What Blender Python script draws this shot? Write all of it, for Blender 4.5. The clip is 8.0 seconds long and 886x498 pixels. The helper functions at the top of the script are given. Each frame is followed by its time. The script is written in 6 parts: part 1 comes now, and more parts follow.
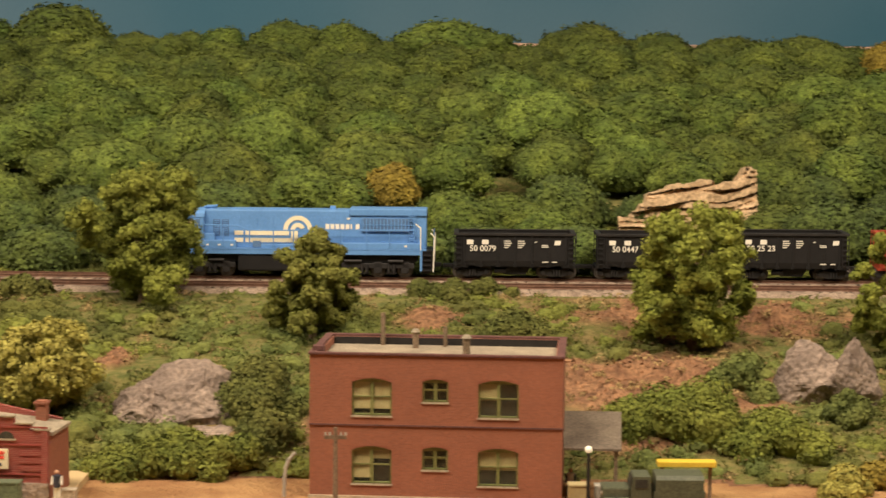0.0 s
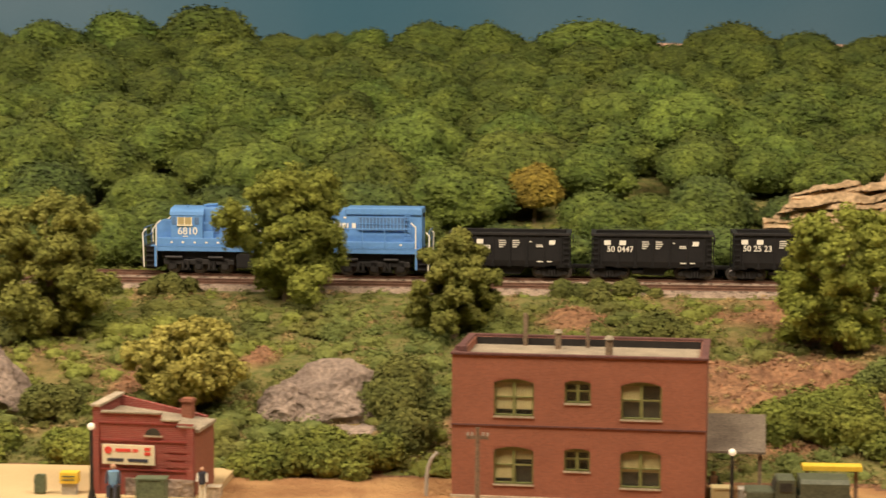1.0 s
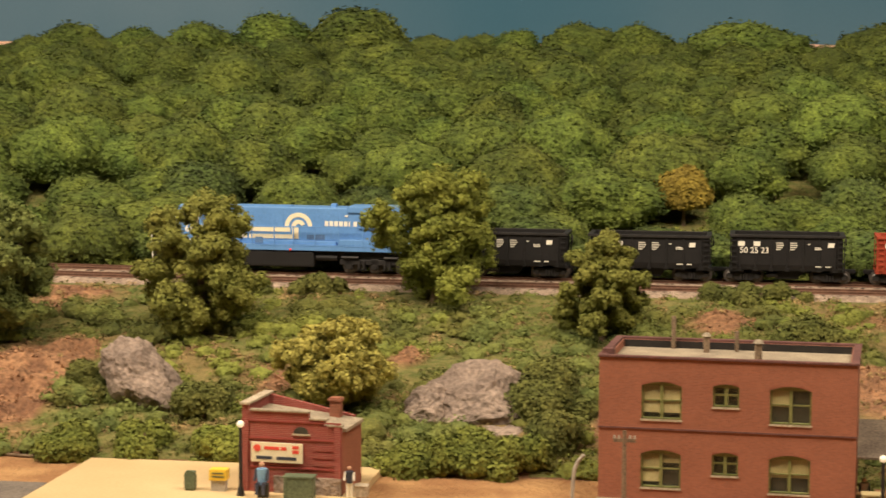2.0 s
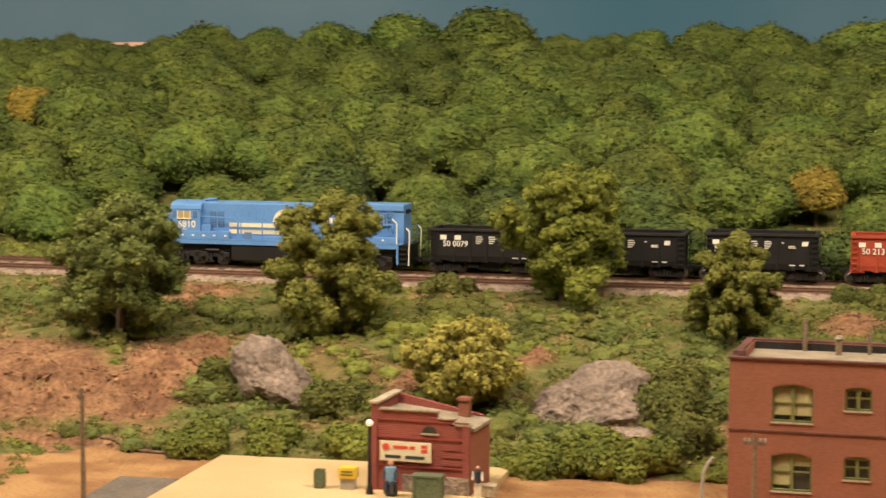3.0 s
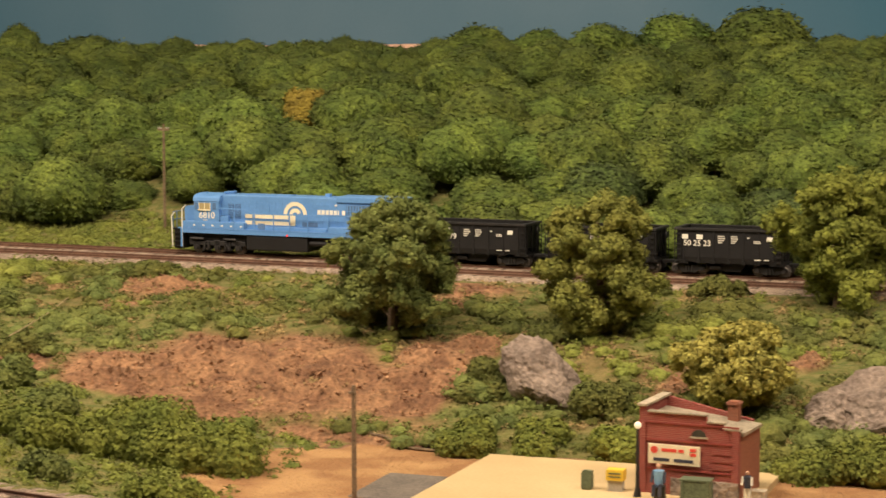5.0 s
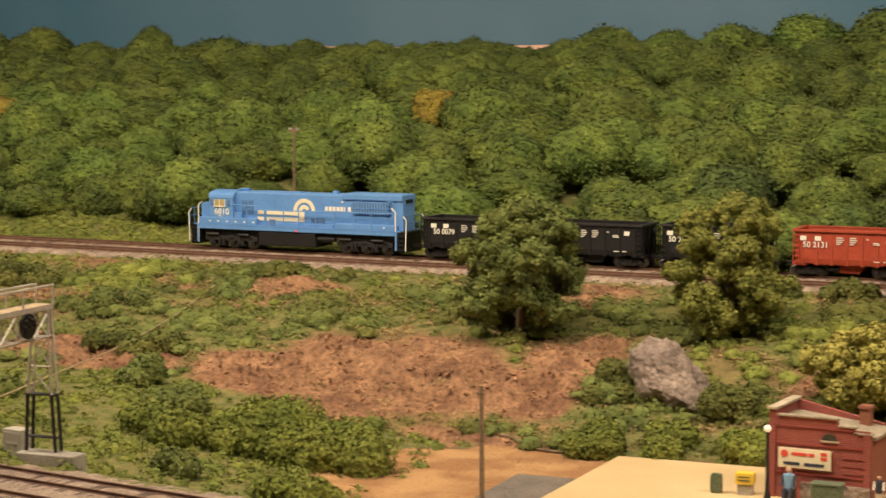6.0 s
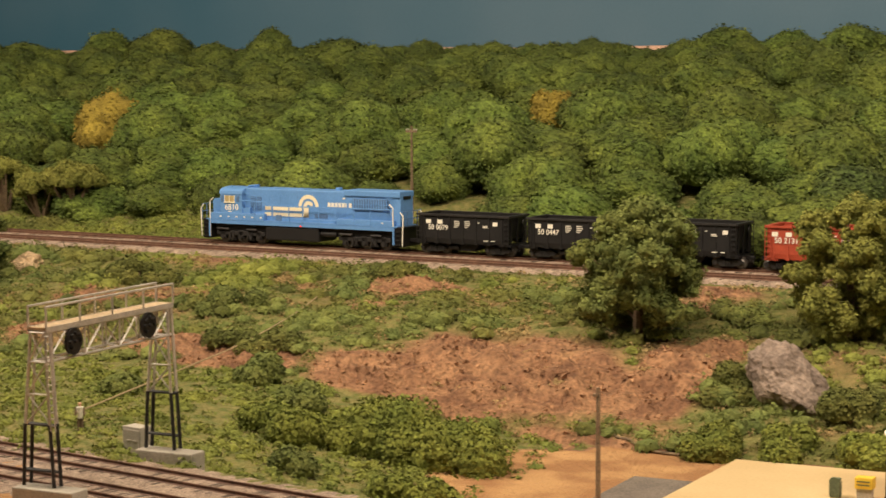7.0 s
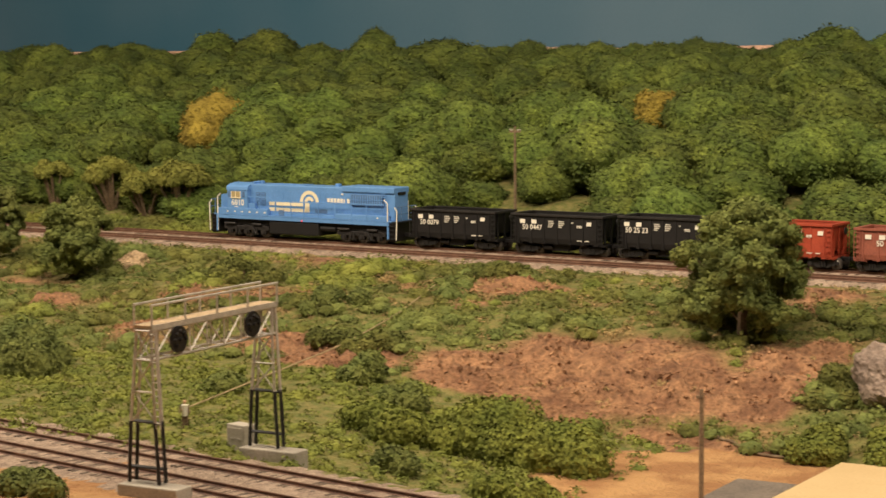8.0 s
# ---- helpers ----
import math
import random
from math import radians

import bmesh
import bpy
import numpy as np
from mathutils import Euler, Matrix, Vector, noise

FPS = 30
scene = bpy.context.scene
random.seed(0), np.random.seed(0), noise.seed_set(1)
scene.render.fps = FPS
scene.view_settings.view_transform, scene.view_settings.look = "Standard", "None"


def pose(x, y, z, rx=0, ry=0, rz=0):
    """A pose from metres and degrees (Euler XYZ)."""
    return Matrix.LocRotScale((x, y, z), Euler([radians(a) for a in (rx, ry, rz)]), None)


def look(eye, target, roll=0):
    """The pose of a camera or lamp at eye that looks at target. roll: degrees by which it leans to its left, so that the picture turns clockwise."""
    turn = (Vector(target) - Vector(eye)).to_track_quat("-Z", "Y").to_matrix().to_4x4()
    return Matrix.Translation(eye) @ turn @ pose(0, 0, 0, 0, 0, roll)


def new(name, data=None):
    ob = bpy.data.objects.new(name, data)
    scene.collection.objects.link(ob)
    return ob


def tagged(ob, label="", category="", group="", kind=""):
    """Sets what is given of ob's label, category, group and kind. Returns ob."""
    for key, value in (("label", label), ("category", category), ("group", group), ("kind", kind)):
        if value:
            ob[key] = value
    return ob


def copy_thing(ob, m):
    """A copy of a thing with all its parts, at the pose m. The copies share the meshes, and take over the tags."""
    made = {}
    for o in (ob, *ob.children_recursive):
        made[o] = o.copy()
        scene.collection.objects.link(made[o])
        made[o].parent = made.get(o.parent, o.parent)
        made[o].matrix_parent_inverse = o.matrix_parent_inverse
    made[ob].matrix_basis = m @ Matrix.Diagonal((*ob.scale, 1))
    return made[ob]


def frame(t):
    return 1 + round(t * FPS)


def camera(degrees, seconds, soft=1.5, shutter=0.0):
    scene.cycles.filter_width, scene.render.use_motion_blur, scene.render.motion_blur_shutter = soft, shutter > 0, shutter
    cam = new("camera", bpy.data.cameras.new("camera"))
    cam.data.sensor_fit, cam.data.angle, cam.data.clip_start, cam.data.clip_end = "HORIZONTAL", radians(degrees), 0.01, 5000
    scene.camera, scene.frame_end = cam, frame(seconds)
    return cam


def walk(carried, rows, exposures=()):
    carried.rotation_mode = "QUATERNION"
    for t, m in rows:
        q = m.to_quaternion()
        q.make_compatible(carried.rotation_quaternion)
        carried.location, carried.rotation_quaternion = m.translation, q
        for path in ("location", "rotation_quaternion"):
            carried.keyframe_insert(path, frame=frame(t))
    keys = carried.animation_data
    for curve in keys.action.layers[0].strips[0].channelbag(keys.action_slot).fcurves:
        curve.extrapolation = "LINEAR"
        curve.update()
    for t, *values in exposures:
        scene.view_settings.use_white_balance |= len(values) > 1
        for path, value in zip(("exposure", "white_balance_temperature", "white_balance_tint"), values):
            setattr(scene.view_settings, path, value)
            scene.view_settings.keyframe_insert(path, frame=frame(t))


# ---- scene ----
cam = camera(24.57, 8.0, soft=1.6, shutter=0.5)
EYE = 0.183
PATH = [  # seconds, pan, tilt, roll in degrees
    (0, 0.000, -5.658, 0.434),
    (0.5, 1.951, -5.678, 0.386),
    (1, 4.037, -5.666, 0.234),
    (1.5, 6.307, -5.651, 0.217),
    (3, 11.877, -5.648, 0.127),
    (3.5, 14.165, -5.653, 0.019),
    (4, 16.158, -5.625, 0.023),
    (4.5, 17.835, -5.624, -0.028),
    (6, 23.132, -5.578, -0.263),
    (6.5, 25.019, -5.554, -0.319),
    (7, 26.440, -5.538, -0.337),
    (7.5, 27.786, -5.529, -0.378),
    (8, 29.355, -5.515, -0.408),
]


def pan_pose(pan, tilt, roll):
    a, b = radians(pan), radians(tilt)
    aim = (-math.sin(a) * math.cos(b), math.cos(a) * math.cos(b), EYE + math.sin(b))
    return look((0, 0, EYE), aim, roll)


walk(cam, [(t, pan_pose(p, q, r)) for t, p, q, r in PATH], [(0, 0.0), (3.5, 0.05), (4.5, 0.0), (6.5, -0.1), (8, -0.13)])

# ---- light: warm lamps under the ceiling of the layout room ----
world = bpy.data.worlds.new("room_air")
scene.world = world
world.use_nodes = True
world.node_tree.nodes["Background"].inputs[0].default_value = (1.0, 0.86, 0.7, 1)
world.node_tree.nodes["Background"].inputs[1].default_value = 0.085
scene.view_settings.exposure = 0.0


def ceiling_lamp(x, y, z, target, power, sx, sy):
    la = bpy.data.lights.new("ceiling_lamp", "AREA")
    la.shape, la.size, la.size_y, la.energy, la.color = "RECTANGLE", sx, sy, power, (1.0, 0.82, 0.63)
    ob = new("ceiling_lamp", la)
    ob.matrix_world = look((x, y, z), target)
    tagged(ob, "warm rectangular lamp panel hung above the layout", "lamp", "ceiling lamps")


for lx in (-1.9, -0.65, 0.6):
    ceiling_lamp(lx, 0.80, 1.15, (lx * 0.9, 1.90, 0.05), 25.0, 0.8, 0.5)

# ---- materials ----
def mat(name, c1, c2, rough=0.8, scale=40.0, fine=900.0, bump=0.25, metal=0.0, rnd=0.0, island=0.0, grain=0.35, dist=0.0004, hue=0.0):
    m = bpy.data.materials.new(name)
    m.use_nodes = True
    nt = m.node_tree
    bsdf = nt.nodes["Principled BSDF"]
    tc = nt.nodes.new("ShaderNodeTexCoord")
    n1 = nt.nodes.new("ShaderNodeTexNoise")
    n1.inputs["Scale"].default_value, n1.inputs["Detail"].default_value = scale, 4
    n2 = nt.nodes.new("ShaderNodeTexNoise")
    n2.inputs["Scale"].default_value, n2.inputs["Detail"].default_value = fine, 3
    for n in (n1, n2):
        nt.links.new(tc.outputs["Object"], n.inputs["Vector"])
    ramp = nt.nodes.new("ShaderNodeValToRGB")
    ramp.color_ramp.elements[0].position, ramp.color_ramp.elements[1].position = 0.35, 0.65
    ramp.color_ramp.elements[0].color, ramp.color_ramp.elements[1].color = (*c1, 1), (*c2, 1)
    nt.links.new(n1.outputs["Fac"], ramp.inputs["Fac"])
    mr = nt.nodes.new("ShaderNodeMapRange")
    mr.inputs["From Min"].default_value, mr.inputs["From Max"].default_value = 0.3, 0.7
    mr.inputs["To Min"].default_value, mr.inputs["To Max"].default_value = 1 - grain, 1 + grain
    nt.links.new(n2.outputs["Fac"], mr.inputs["Value"])
    value = mr.outputs["Result"]
    hsv = nt.nodes.new("ShaderNodeHueSaturation")
    for amount, kind, out in ((rnd, "ShaderNodeObjectInfo", "Random"), (island, "ShaderNodeNewGeometry", "Random Per Island")):
        if amount:
            info = nt.nodes.new(kind)
            m2 = nt.nodes.new("ShaderNodeMapRange")
            m2.inputs["To Min"].default_value, m2.inputs["To Max"].default_value = 1 - amount, 1 + amount
            nt.links.new(info.outputs[out], m2.inputs["Value"])
            mul = nt.nodes.new("ShaderNodeMath")
            mul.operation = "MULTIPLY"
            nt.links.new(value, mul.inputs[0])
            nt.links.new(m2.outputs["Result"], mul.inputs[1])
            value = mul.outputs[0]
            if hue and kind == "ShaderNodeObjectInfo":
                m3 = nt.nodes.new("ShaderNodeMapRange")
                m3.inputs["To Min"].default_value, m3.inputs["To Max"].default_value = 0.5 - hue, 0.5 + hue
                nt.links.new(info.outputs[out], m3.inputs["Value"])
                nt.links.new(m3.outputs["Result"], hsv.inputs["Hue"])
    nt.links.new(value, hsv.inputs["Value"])
    nt.links.new(ramp.outputs["Color"], hsv.inputs["Color"])
    nt.links.new(hsv.outputs["Color"], bsdf.inputs["Base Color"])
    bsdf.inputs["Roughness"].default_value, bsdf.inputs["Metallic"].default_value = rough, metal
    if bump:
        bp = nt.nodes.new("ShaderNodeBump")
        bp.inputs["Strength"].default_value, bp.inputs["Distance"].default_value = bump, dist
        nt.links.new(n2.outputs["Fac"], bp.inputs["Height"])
        nt.links.new(bp.outputs["Normal"], bsdf.inputs["Normal"])
    return m


M = {
    "leaf_hill": mat("hill_foliage", (0.058, 0.087, 0.013), (0.12, 0.152, 0.022), 0.95, 30, 520, 0.6, rnd=0.14, island=0.3, hue=0.012, grain=0.6, dist=0.0016),
    "leaf_tree": mat("tree_foliage", (0.155, 0.185, 0.025), (0.255, 0.275, 0.04), 0.95, 40, 700, 0.3, rnd=0.12, island=0.2),
    "leaf_dark": mat("dark_foliage", (0.1, 0.13, 0.03), (0.17, 0.19, 0.043), 0.95, 40, 700, 0.3, rnd=0.12, island=0.2),
    "leaf_yellow": mat("yellow_foliage", (0.2, 0.15, 0.022), (0.29, 0.22, 0.03), 0.95, 40, 700, 0.3, rnd=0.1, island=0.25),
    "leaf_olive": mat("olive_foliage", (0.28, 0.26, 0.055), (0.38, 0.34, 0.075), 0.95, 40, 700, 0.3, rnd=0.1, island=0.2),
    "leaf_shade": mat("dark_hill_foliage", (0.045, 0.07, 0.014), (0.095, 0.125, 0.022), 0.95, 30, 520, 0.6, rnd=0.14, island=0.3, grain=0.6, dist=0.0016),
    "leaf_olive_green": mat("dull_green_foliage", (0.16, 0.175, 0.03), (0.245, 0.245, 0.047), 0.95, 40, 700, 0.3, rnd=0.1, island=0.2),
    "leaf_bush": mat("bush_foliage", (0.125, 0.155, 0.022), (0.21, 0.23, 0.036), 0.95, 40, 700, 0.3, rnd=0.15, island=0.22),
    "leaf_ivy": mat("ivy_foliage", (0.087, 0.103, 0.02), (0.16, 0.16, 0.034), 0.95, 25, 700, 0.3, island=0.22),
    "leaf_turf": mat("turf_foliage", (0.125, 0.155, 0.027), (0.215, 0.232, 0.04), 0.95, 25, 700, 0.3, island=0.2),
    "straw": mat("dry_turf", (0.26, 0.18, 0.075), (0.34, 0.24, 0.1), 0.95, 25, 700, 0.3, island=0.35),
    "bark": mat("bark", (0.12, 0.08, 0.045), (0.2, 0.14, 0.08), 0.9, 200, 900, 0.5),
    "blue": mat("blue_paint", (0.115, 0.27, 0.56), (0.13, 0.295, 0.6), 0.42, 60, 500, 0.03, grain=0.06),
    "blue_dim": mat("blue_grille", (0.075, 0.15, 0.29), (0.1, 0.19, 0.35), 0.6, 60, 1500, 0.4, grain=0.3),
    "black": mat("black_paint", (0.006, 0.0055, 0.0055), (0.010, 0.009, 0.009), 0.55, 60, 700, 0.08, grain=0.3),
    "black_worn": mat("weathered_black", (0.009, 0.008, 0.0075), (0.02, 0.017, 0.015), 0.6, 120, 900, 0.2, grain=0.4),
    "red_car": mat("oxide_red_paint", (0.33, 0.045, 0.018), (0.38, 0.06, 0.024), 0.6, 60, 700, 0.08, grain=0.15),
    "brown_car": mat("brown_red_paint", (0.25, 0.075, 0.045), (0.3, 0.09, 0.055), 0.65, 60, 700, 0.08, grain=0.15),
    "white": mat("white_lettering", (0.78, 0.74, 0.62), (0.82, 0.78, 0.66), 0.6, 100, 900, 0.02, grain=0.05),
    "cream": mat("cream_lettering", (0.78, 0.7, 0.48), (0.82, 0.74, 0.52), 0.6, 100, 900, 0.02, grain=0.05),
    "steel": mat("wheel_steel", (0.12, 0.11, 0.1), (0.2, 0.18, 0.16), 0.4, 200, 900, 0.1, metal=0.7),
    "rail": mat("rusty_rail", (0.11, 0.055, 0.035), (0.18, 0.095, 0.06), 0.6, 150, 900, 0.2, metal=0.2),
    "tie": mat("tie_wood", (0.075, 0.055, 0.04), (0.14, 0.1, 0.07), 0.9, 120, 900, 0.4, rnd=0.25, island=0.3),
    "ballast": mat("ballast_stone", (0.23, 0.17, 0.125), (0.38, 0.29, 0.215), 0.95, 150, 1100, 1.0, grain=0.6, dist=0.001),
    "brick": mat("red_brick", (0.3, 0.065, 0.032), (0.36, 0.085, 0.04), 0.85, 60, 1500, 0.3, rnd=0.14),
    "mortar": mat("brick_mortar", (0.22, 0.065, 0.04), (0.26, 0.08, 0.05), 0.9, 80, 900, 0.3),
    "brick_dark": mat("maroon_brick", (0.24, 0.045, 0.035), (0.3, 0.06, 0.045), 0.85, 60, 1500, 0.3, rnd=0.2),
    "roof_grey": mat("roof_felt", (0.25, 0.21, 0.15), (0.36, 0.3, 0.21), 0.9, 60, 800, 0.3),
    "canopy_felt": mat("canopy_felt", (0.12, 0.095, 0.07), (0.18, 0.145, 0.105), 0.9, 60, 800, 0.3),
    "coping": mat("dark_coping", (0.1, 0.042, 0.036), (0.15, 0.065, 0.055), 0.8, 90, 800, 0.3),
    "stone_pale": mat("pale_stone", (0.4, 0.33, 0.23), (0.5, 0.42, 0.3), 0.85, 90, 800, 0.3),
    "concrete": mat("concrete", (0.36, 0.33, 0.27), (0.44, 0.4, 0.33), 0.9, 60, 900, 0.3, grain=0.15),
    "green_frame": mat("green_window_paint", (0.15, 0.165, 0.05), (0.2, 0.21, 0.07), 0.6, 120, 900, 0.1),
    "blind": mat("window_blind", (0.36, 0.29, 0.14), (0.42, 0.34, 0.17), 0.9, 90, 900, 0.05, grain=0.1),
    "rock": mat("grey_rock", (0.17, 0.128, 0.102), (0.33, 0.255, 0.2), 0.9, 35, 350, 0.9, grain=0.35, dist=0.002),
    "rock_tan": mat("tan_rock", (0.42, 0.29, 0.16), (0.62, 0.45, 0.27), 0.9, 45, 350, 0.9, grain=0.35, dist=0.002),
    "pavement": mat("tan_pavement", (0.52, 0.38, 0.19), (0.6, 0.45, 0.235), 0.9, 12, 500, 0.1, grain=0.06),
    "asphalt": mat("asphalt", (0.13, 0.11, 0.09), (0.18, 0.15, 0.12), 0.95, 50, 900, 0.4),
    "silver": mat("aluminium_paint", (0.45, 0.42, 0.37), (0.57, 0.53, 0.47), 0.45, 90, 900, 0.1, metal=0.35, grain=0.2),
    "deck": mat("walkway_boards", (0.4, 0.3, 0.18), (0.48, 0.36, 0.22), 0.85, 90, 900, 0.2),
    "wood_grey": mat("weathered_pole", (0.17, 0.12, 0.075), (0.25, 0.18, 0.115), 0.9, 150, 900, 0.4),
    "olive": mat("olive_paint", (0.075, 0.085, 0.05), (0.1, 0.11, 0.065), 0.6, 90, 900, 0.1),
    "green_box": mat("green_box_paint", (0.09, 0.12, 0.07), (0.12, 0.15, 0.085), 0.6, 90, 900, 0.1),
    "yellow": mat("yellow_paint", (0.8, 0.55, 0.05), (0.85, 0.6, 0.07), 0.5, 90, 900, 0.05, grain=0.08),
    "skin": mat("figure_tan", (0.5, 0.28, 0.17), (0.55, 0.32, 0.2), 0.7, 90, 900, 0.05, grain=0.08),
    "denim": mat("figure_blue", (0.2, 0.38, 0.6), (0.24, 0.42, 0.64), 0.8, 90, 900, 0.05, grain=0.1),
    "navy": mat("figure_dark", (0.035, 0.04, 0.06), (0.05, 0.055, 0.08), 0.8, 90, 900, 0.05, grain=0.1),
    "red_mark": mat("red_lettering", (0.7, 0.06, 0.04), (0.75, 0.08, 0.05), 0.6, 90, 900, 0.02, grain=0.05),
    "sky": mat("painted_sky", (0.02, 0.105, 0.17), (0.1, 0.175, 0.235), 0.95, 1.1, 300, 0.0, grain=0.02),
    "room_wall": mat("room_wall_paint", (0.2, 0.18, 0.155), (0.23, 0.21, 0.18), 0.9, 2, 200, 0.02, grain=0.03),
    "plaster": mat("pink_plaster_edge", (0.6, 0.36, 0.25), (0.68, 0.43, 0.3), 0.9, 40, 500, 0.3),
}
glass = bpy.data.materials.new("window_glass")
glass.use_nodes = True
gb = glass.node_tree.nodes["Principled BSDF"]
gb.inputs["Base Color"].default_value = (0.9, 0.95, 0.9, 1)
gb.inputs["Roughness"].default_value, gb.inputs["Transmission Weight"].default_value, gb.inputs["IOR"].default_value = 0.03, 1.0, 1.3
M["glass"] = glass
lit = bpy.data.materials.new("lamp_globe_glow")
lit.use_nodes = True
lb = lit.node_tree.nodes["Principled BSDF"]
lb.inputs["Base Color"].default_value = (0.9, 0.85, 0.7, 1)
lb.inputs["Emission Color"].default_value, lb.inputs["Emission Strength"].default_value = (1, 0.9, 0.65, 1), 0.35
M["globe"] = lit
redlamp = bpy.data.materials.new("red_marker_glow")
redlamp.use_nodes = True
rb = redlamp.node_tree.nodes["Principled BSDF"]
rb.inputs["Base Color"].default_value = (0.8, 0.05, 0.03, 1)
rb.inputs["Emission Color"].default_value, rb.inputs["Emission Strength"].default_value = (1, 0.05, 0.02, 1), 0.8
M["red_lamp"] = redlamp


# ---- mesh tools ----
def part(name, bm, material, parent=None, label=""):
    me = bpy.data.meshes.new(name)
    bm.to_mesh(me)
    bm.free()
    me.materials.append(M[material])
    ob = new(name, me)
    if parent is not None:
        ob.parent = parent
    if label:
        ob["label"] = label
    return ob


def raw(name, verts, faces, material, parent=None, label="", smooth=False):
    me = bpy.data.meshes.new(name)
    me.from_pydata(np.asarray(verts).tolist(), [], [tuple(f) for f in np.asarray(faces).tolist()] if not isinstance(faces, list) else faces)
    me.materials.append(M[material])
    if smooth:
        me.shade_smooth()
    ob = new(name, me)
    if parent is not None:
        ob.parent = parent
    if label:
        ob["label"] = label
    return ob


def empty(name, m, label, category, group=""):
    ob = new(name)
    ob.empty_display_size = 0.01
    ob.matrix_basis = m
    return tagged(ob, label, category, group)


def box(bm, x0, x1, y0, y1, z0, z1, bevel=0.0):
    r = bmesh.ops.create_cube(bm, size=1)
    for v in r["verts"]:
        v.co = Vector((x0 + (v.co.x + 0.5) * (x1 - x0), y0 + (v.co.y + 0.5) * (y1 - y0), z0 + (v.co.z + 0.5) * (z1 - z0)))
    if bevel:
        es = list({e for v in r["verts"] for e in v.link_edges})
        bmesh.ops.bevel(bm, geom=es, offset=bevel, segments=2, affect="EDGES", profile=0.6)
    return bm


def bx(*a, **k):
    return box(bmesh.new(), *a, **k)


def rod(bm, a, b, r, r2=None, seg=8):
    a, b = Vector(a), Vector(b)
    d = b - a
    m = Matrix.Translation((a + b) / 2) @ d.to_track_quat("Z", "Y").to_matrix().to_4x4()
    bmesh.ops.create_cone(bm, cap_ends=True, segments=seg, radius1=r, radius2=r if r2 is None else r2, depth=d.length, matrix=m)
    return bm


def rods(pairs, r, seg=6):
    bm = bmesh.new()
    for a, b in pairs:
        rod(bm, a, b, r, seg=seg)
    return bm


def prism(pts, axis, lo, hi):
    """A closed outline of 2D points pushed out along an axis ('x' or 'y')."""
    bm = bmesh.new()
    put = (lambda p, h: (h, p[0], p[1])) if axis == "x" else (lambda p, h: (p[0], h, p[1]))
    a = [bm.verts.new(put(p, lo)) for p in pts]
    b = [bm.verts.new(put(p, hi)) for p in pts]
    n = len(pts)
    bm.faces.new(a)
    bm.faces.new(b[::-1])
    for i in range(n):
        bm.faces.new((a[i], b[i], b[(i + 1) % n], a[(i + 1) % n]))
    bmesh.ops.recalc_face_normals(bm, faces=bm.faces)
    return bm


def text_part(name, body, size, m, material, parent):
    cu = bpy.data.curves.new(name, "FONT")
    cu.body, cu.size, cu.extrude = body, size, 0.00006
    cu.align_x, cu.align_y = "CENTER", "CENTER"
    cu.offset = size * 0.012
    tmp = bpy.data.objects.new(name, cu)
    scene.collection.objects.link(tmp)
    me = bpy.data.meshes.new_from_object(tmp.evaluated_get(bpy.context.evaluated_depsgraph_get()))
    bpy.data.objects.remove(tmp)
    me.materials.clear()
    me.materials.append(M[material])
    ob = new(name, me)
    ob.parent = parent
    ob.matrix_basis = m
    return ob


# ---- the lie of the land ----
def sstep(a, b, x):
    k = min(1.0, max(0.0, (x - a) / (b - a)))
    return k * k * (3 - 2 * k)


def track_y(x):
    """Middle line of the far main track, which bends gently away to the west."""
    return 1.620 + 0.0835 * (math.sqrt((x + 0.35) ** 2 + 0.0625) - (x + 0.35)) / 2


TWIN = 0.0525  # from the far main track to the near one
EDGE = -TWIN - 0.034  # shoulder of the roadbed above the bank


def bank_foot(x):
    return 1.215 - 0.04 * x


def low_z(x):
    return -0.078 + 0.030 * sstep(0.52, 0.78, -x)


def bare(x, y):
    """How bare of green the bank is: 1 for the clay cut and the dry patches."""
    v = y - track_y(x)
    if v > EDGE + 0.006:
        return -1.0
    n = noise.noise(Vector((x * 9, y * 9, 3.1))) * 0.35 + noise.noise(Vector((x * 30, y * 30, 7.7))) * 0.2
    b = 0.0
    for cx, cy, rx, ry in BARE:
        d = math.hypot((x - cx) / rx, (y - cy) / ry)
        b = max(b, 1.25 - d)
    dry = noise.noise(Vector((x * 6, y * 14, 5.5))) * 0.8 + noise.noise(Vector((x * 19, y * 34, 2.5))) * 0.5
    return max(b + n, dry * (1.2 if x < -0.45 else 0.85))


BARE = [(-0.622, 1.303, 0.105, 0.075), (-0.488, 1.325, 0.030, 0.075), (0.155, 1.345, 0.085, 0.062), (0.075, 1.385, 0.04, 0.03), (-0.002, 1.486, 0.038, 0.032),
        (-0.229, 1.405, 0.014, 0.024), (-1.174, 1.375, 0.03, 0.035), (-0.785, 1.250, 0.065, 0.045), (-1.03, 1.42, 0.045, 0.03),
        (-0.471, 1.398, 0.02, 0.028), (-0.70, 1.275, 0.06, 0.06), (-0.87, 1.30, 0.06, 0.03), (-0.56, 1.30, 0.06, 0.06), (0.252, 1.493, 0.015, 0.025), (-0.31, 1.345, 0.012, 0.04), (-0.075, 1.30, 0.012, 0.05)]


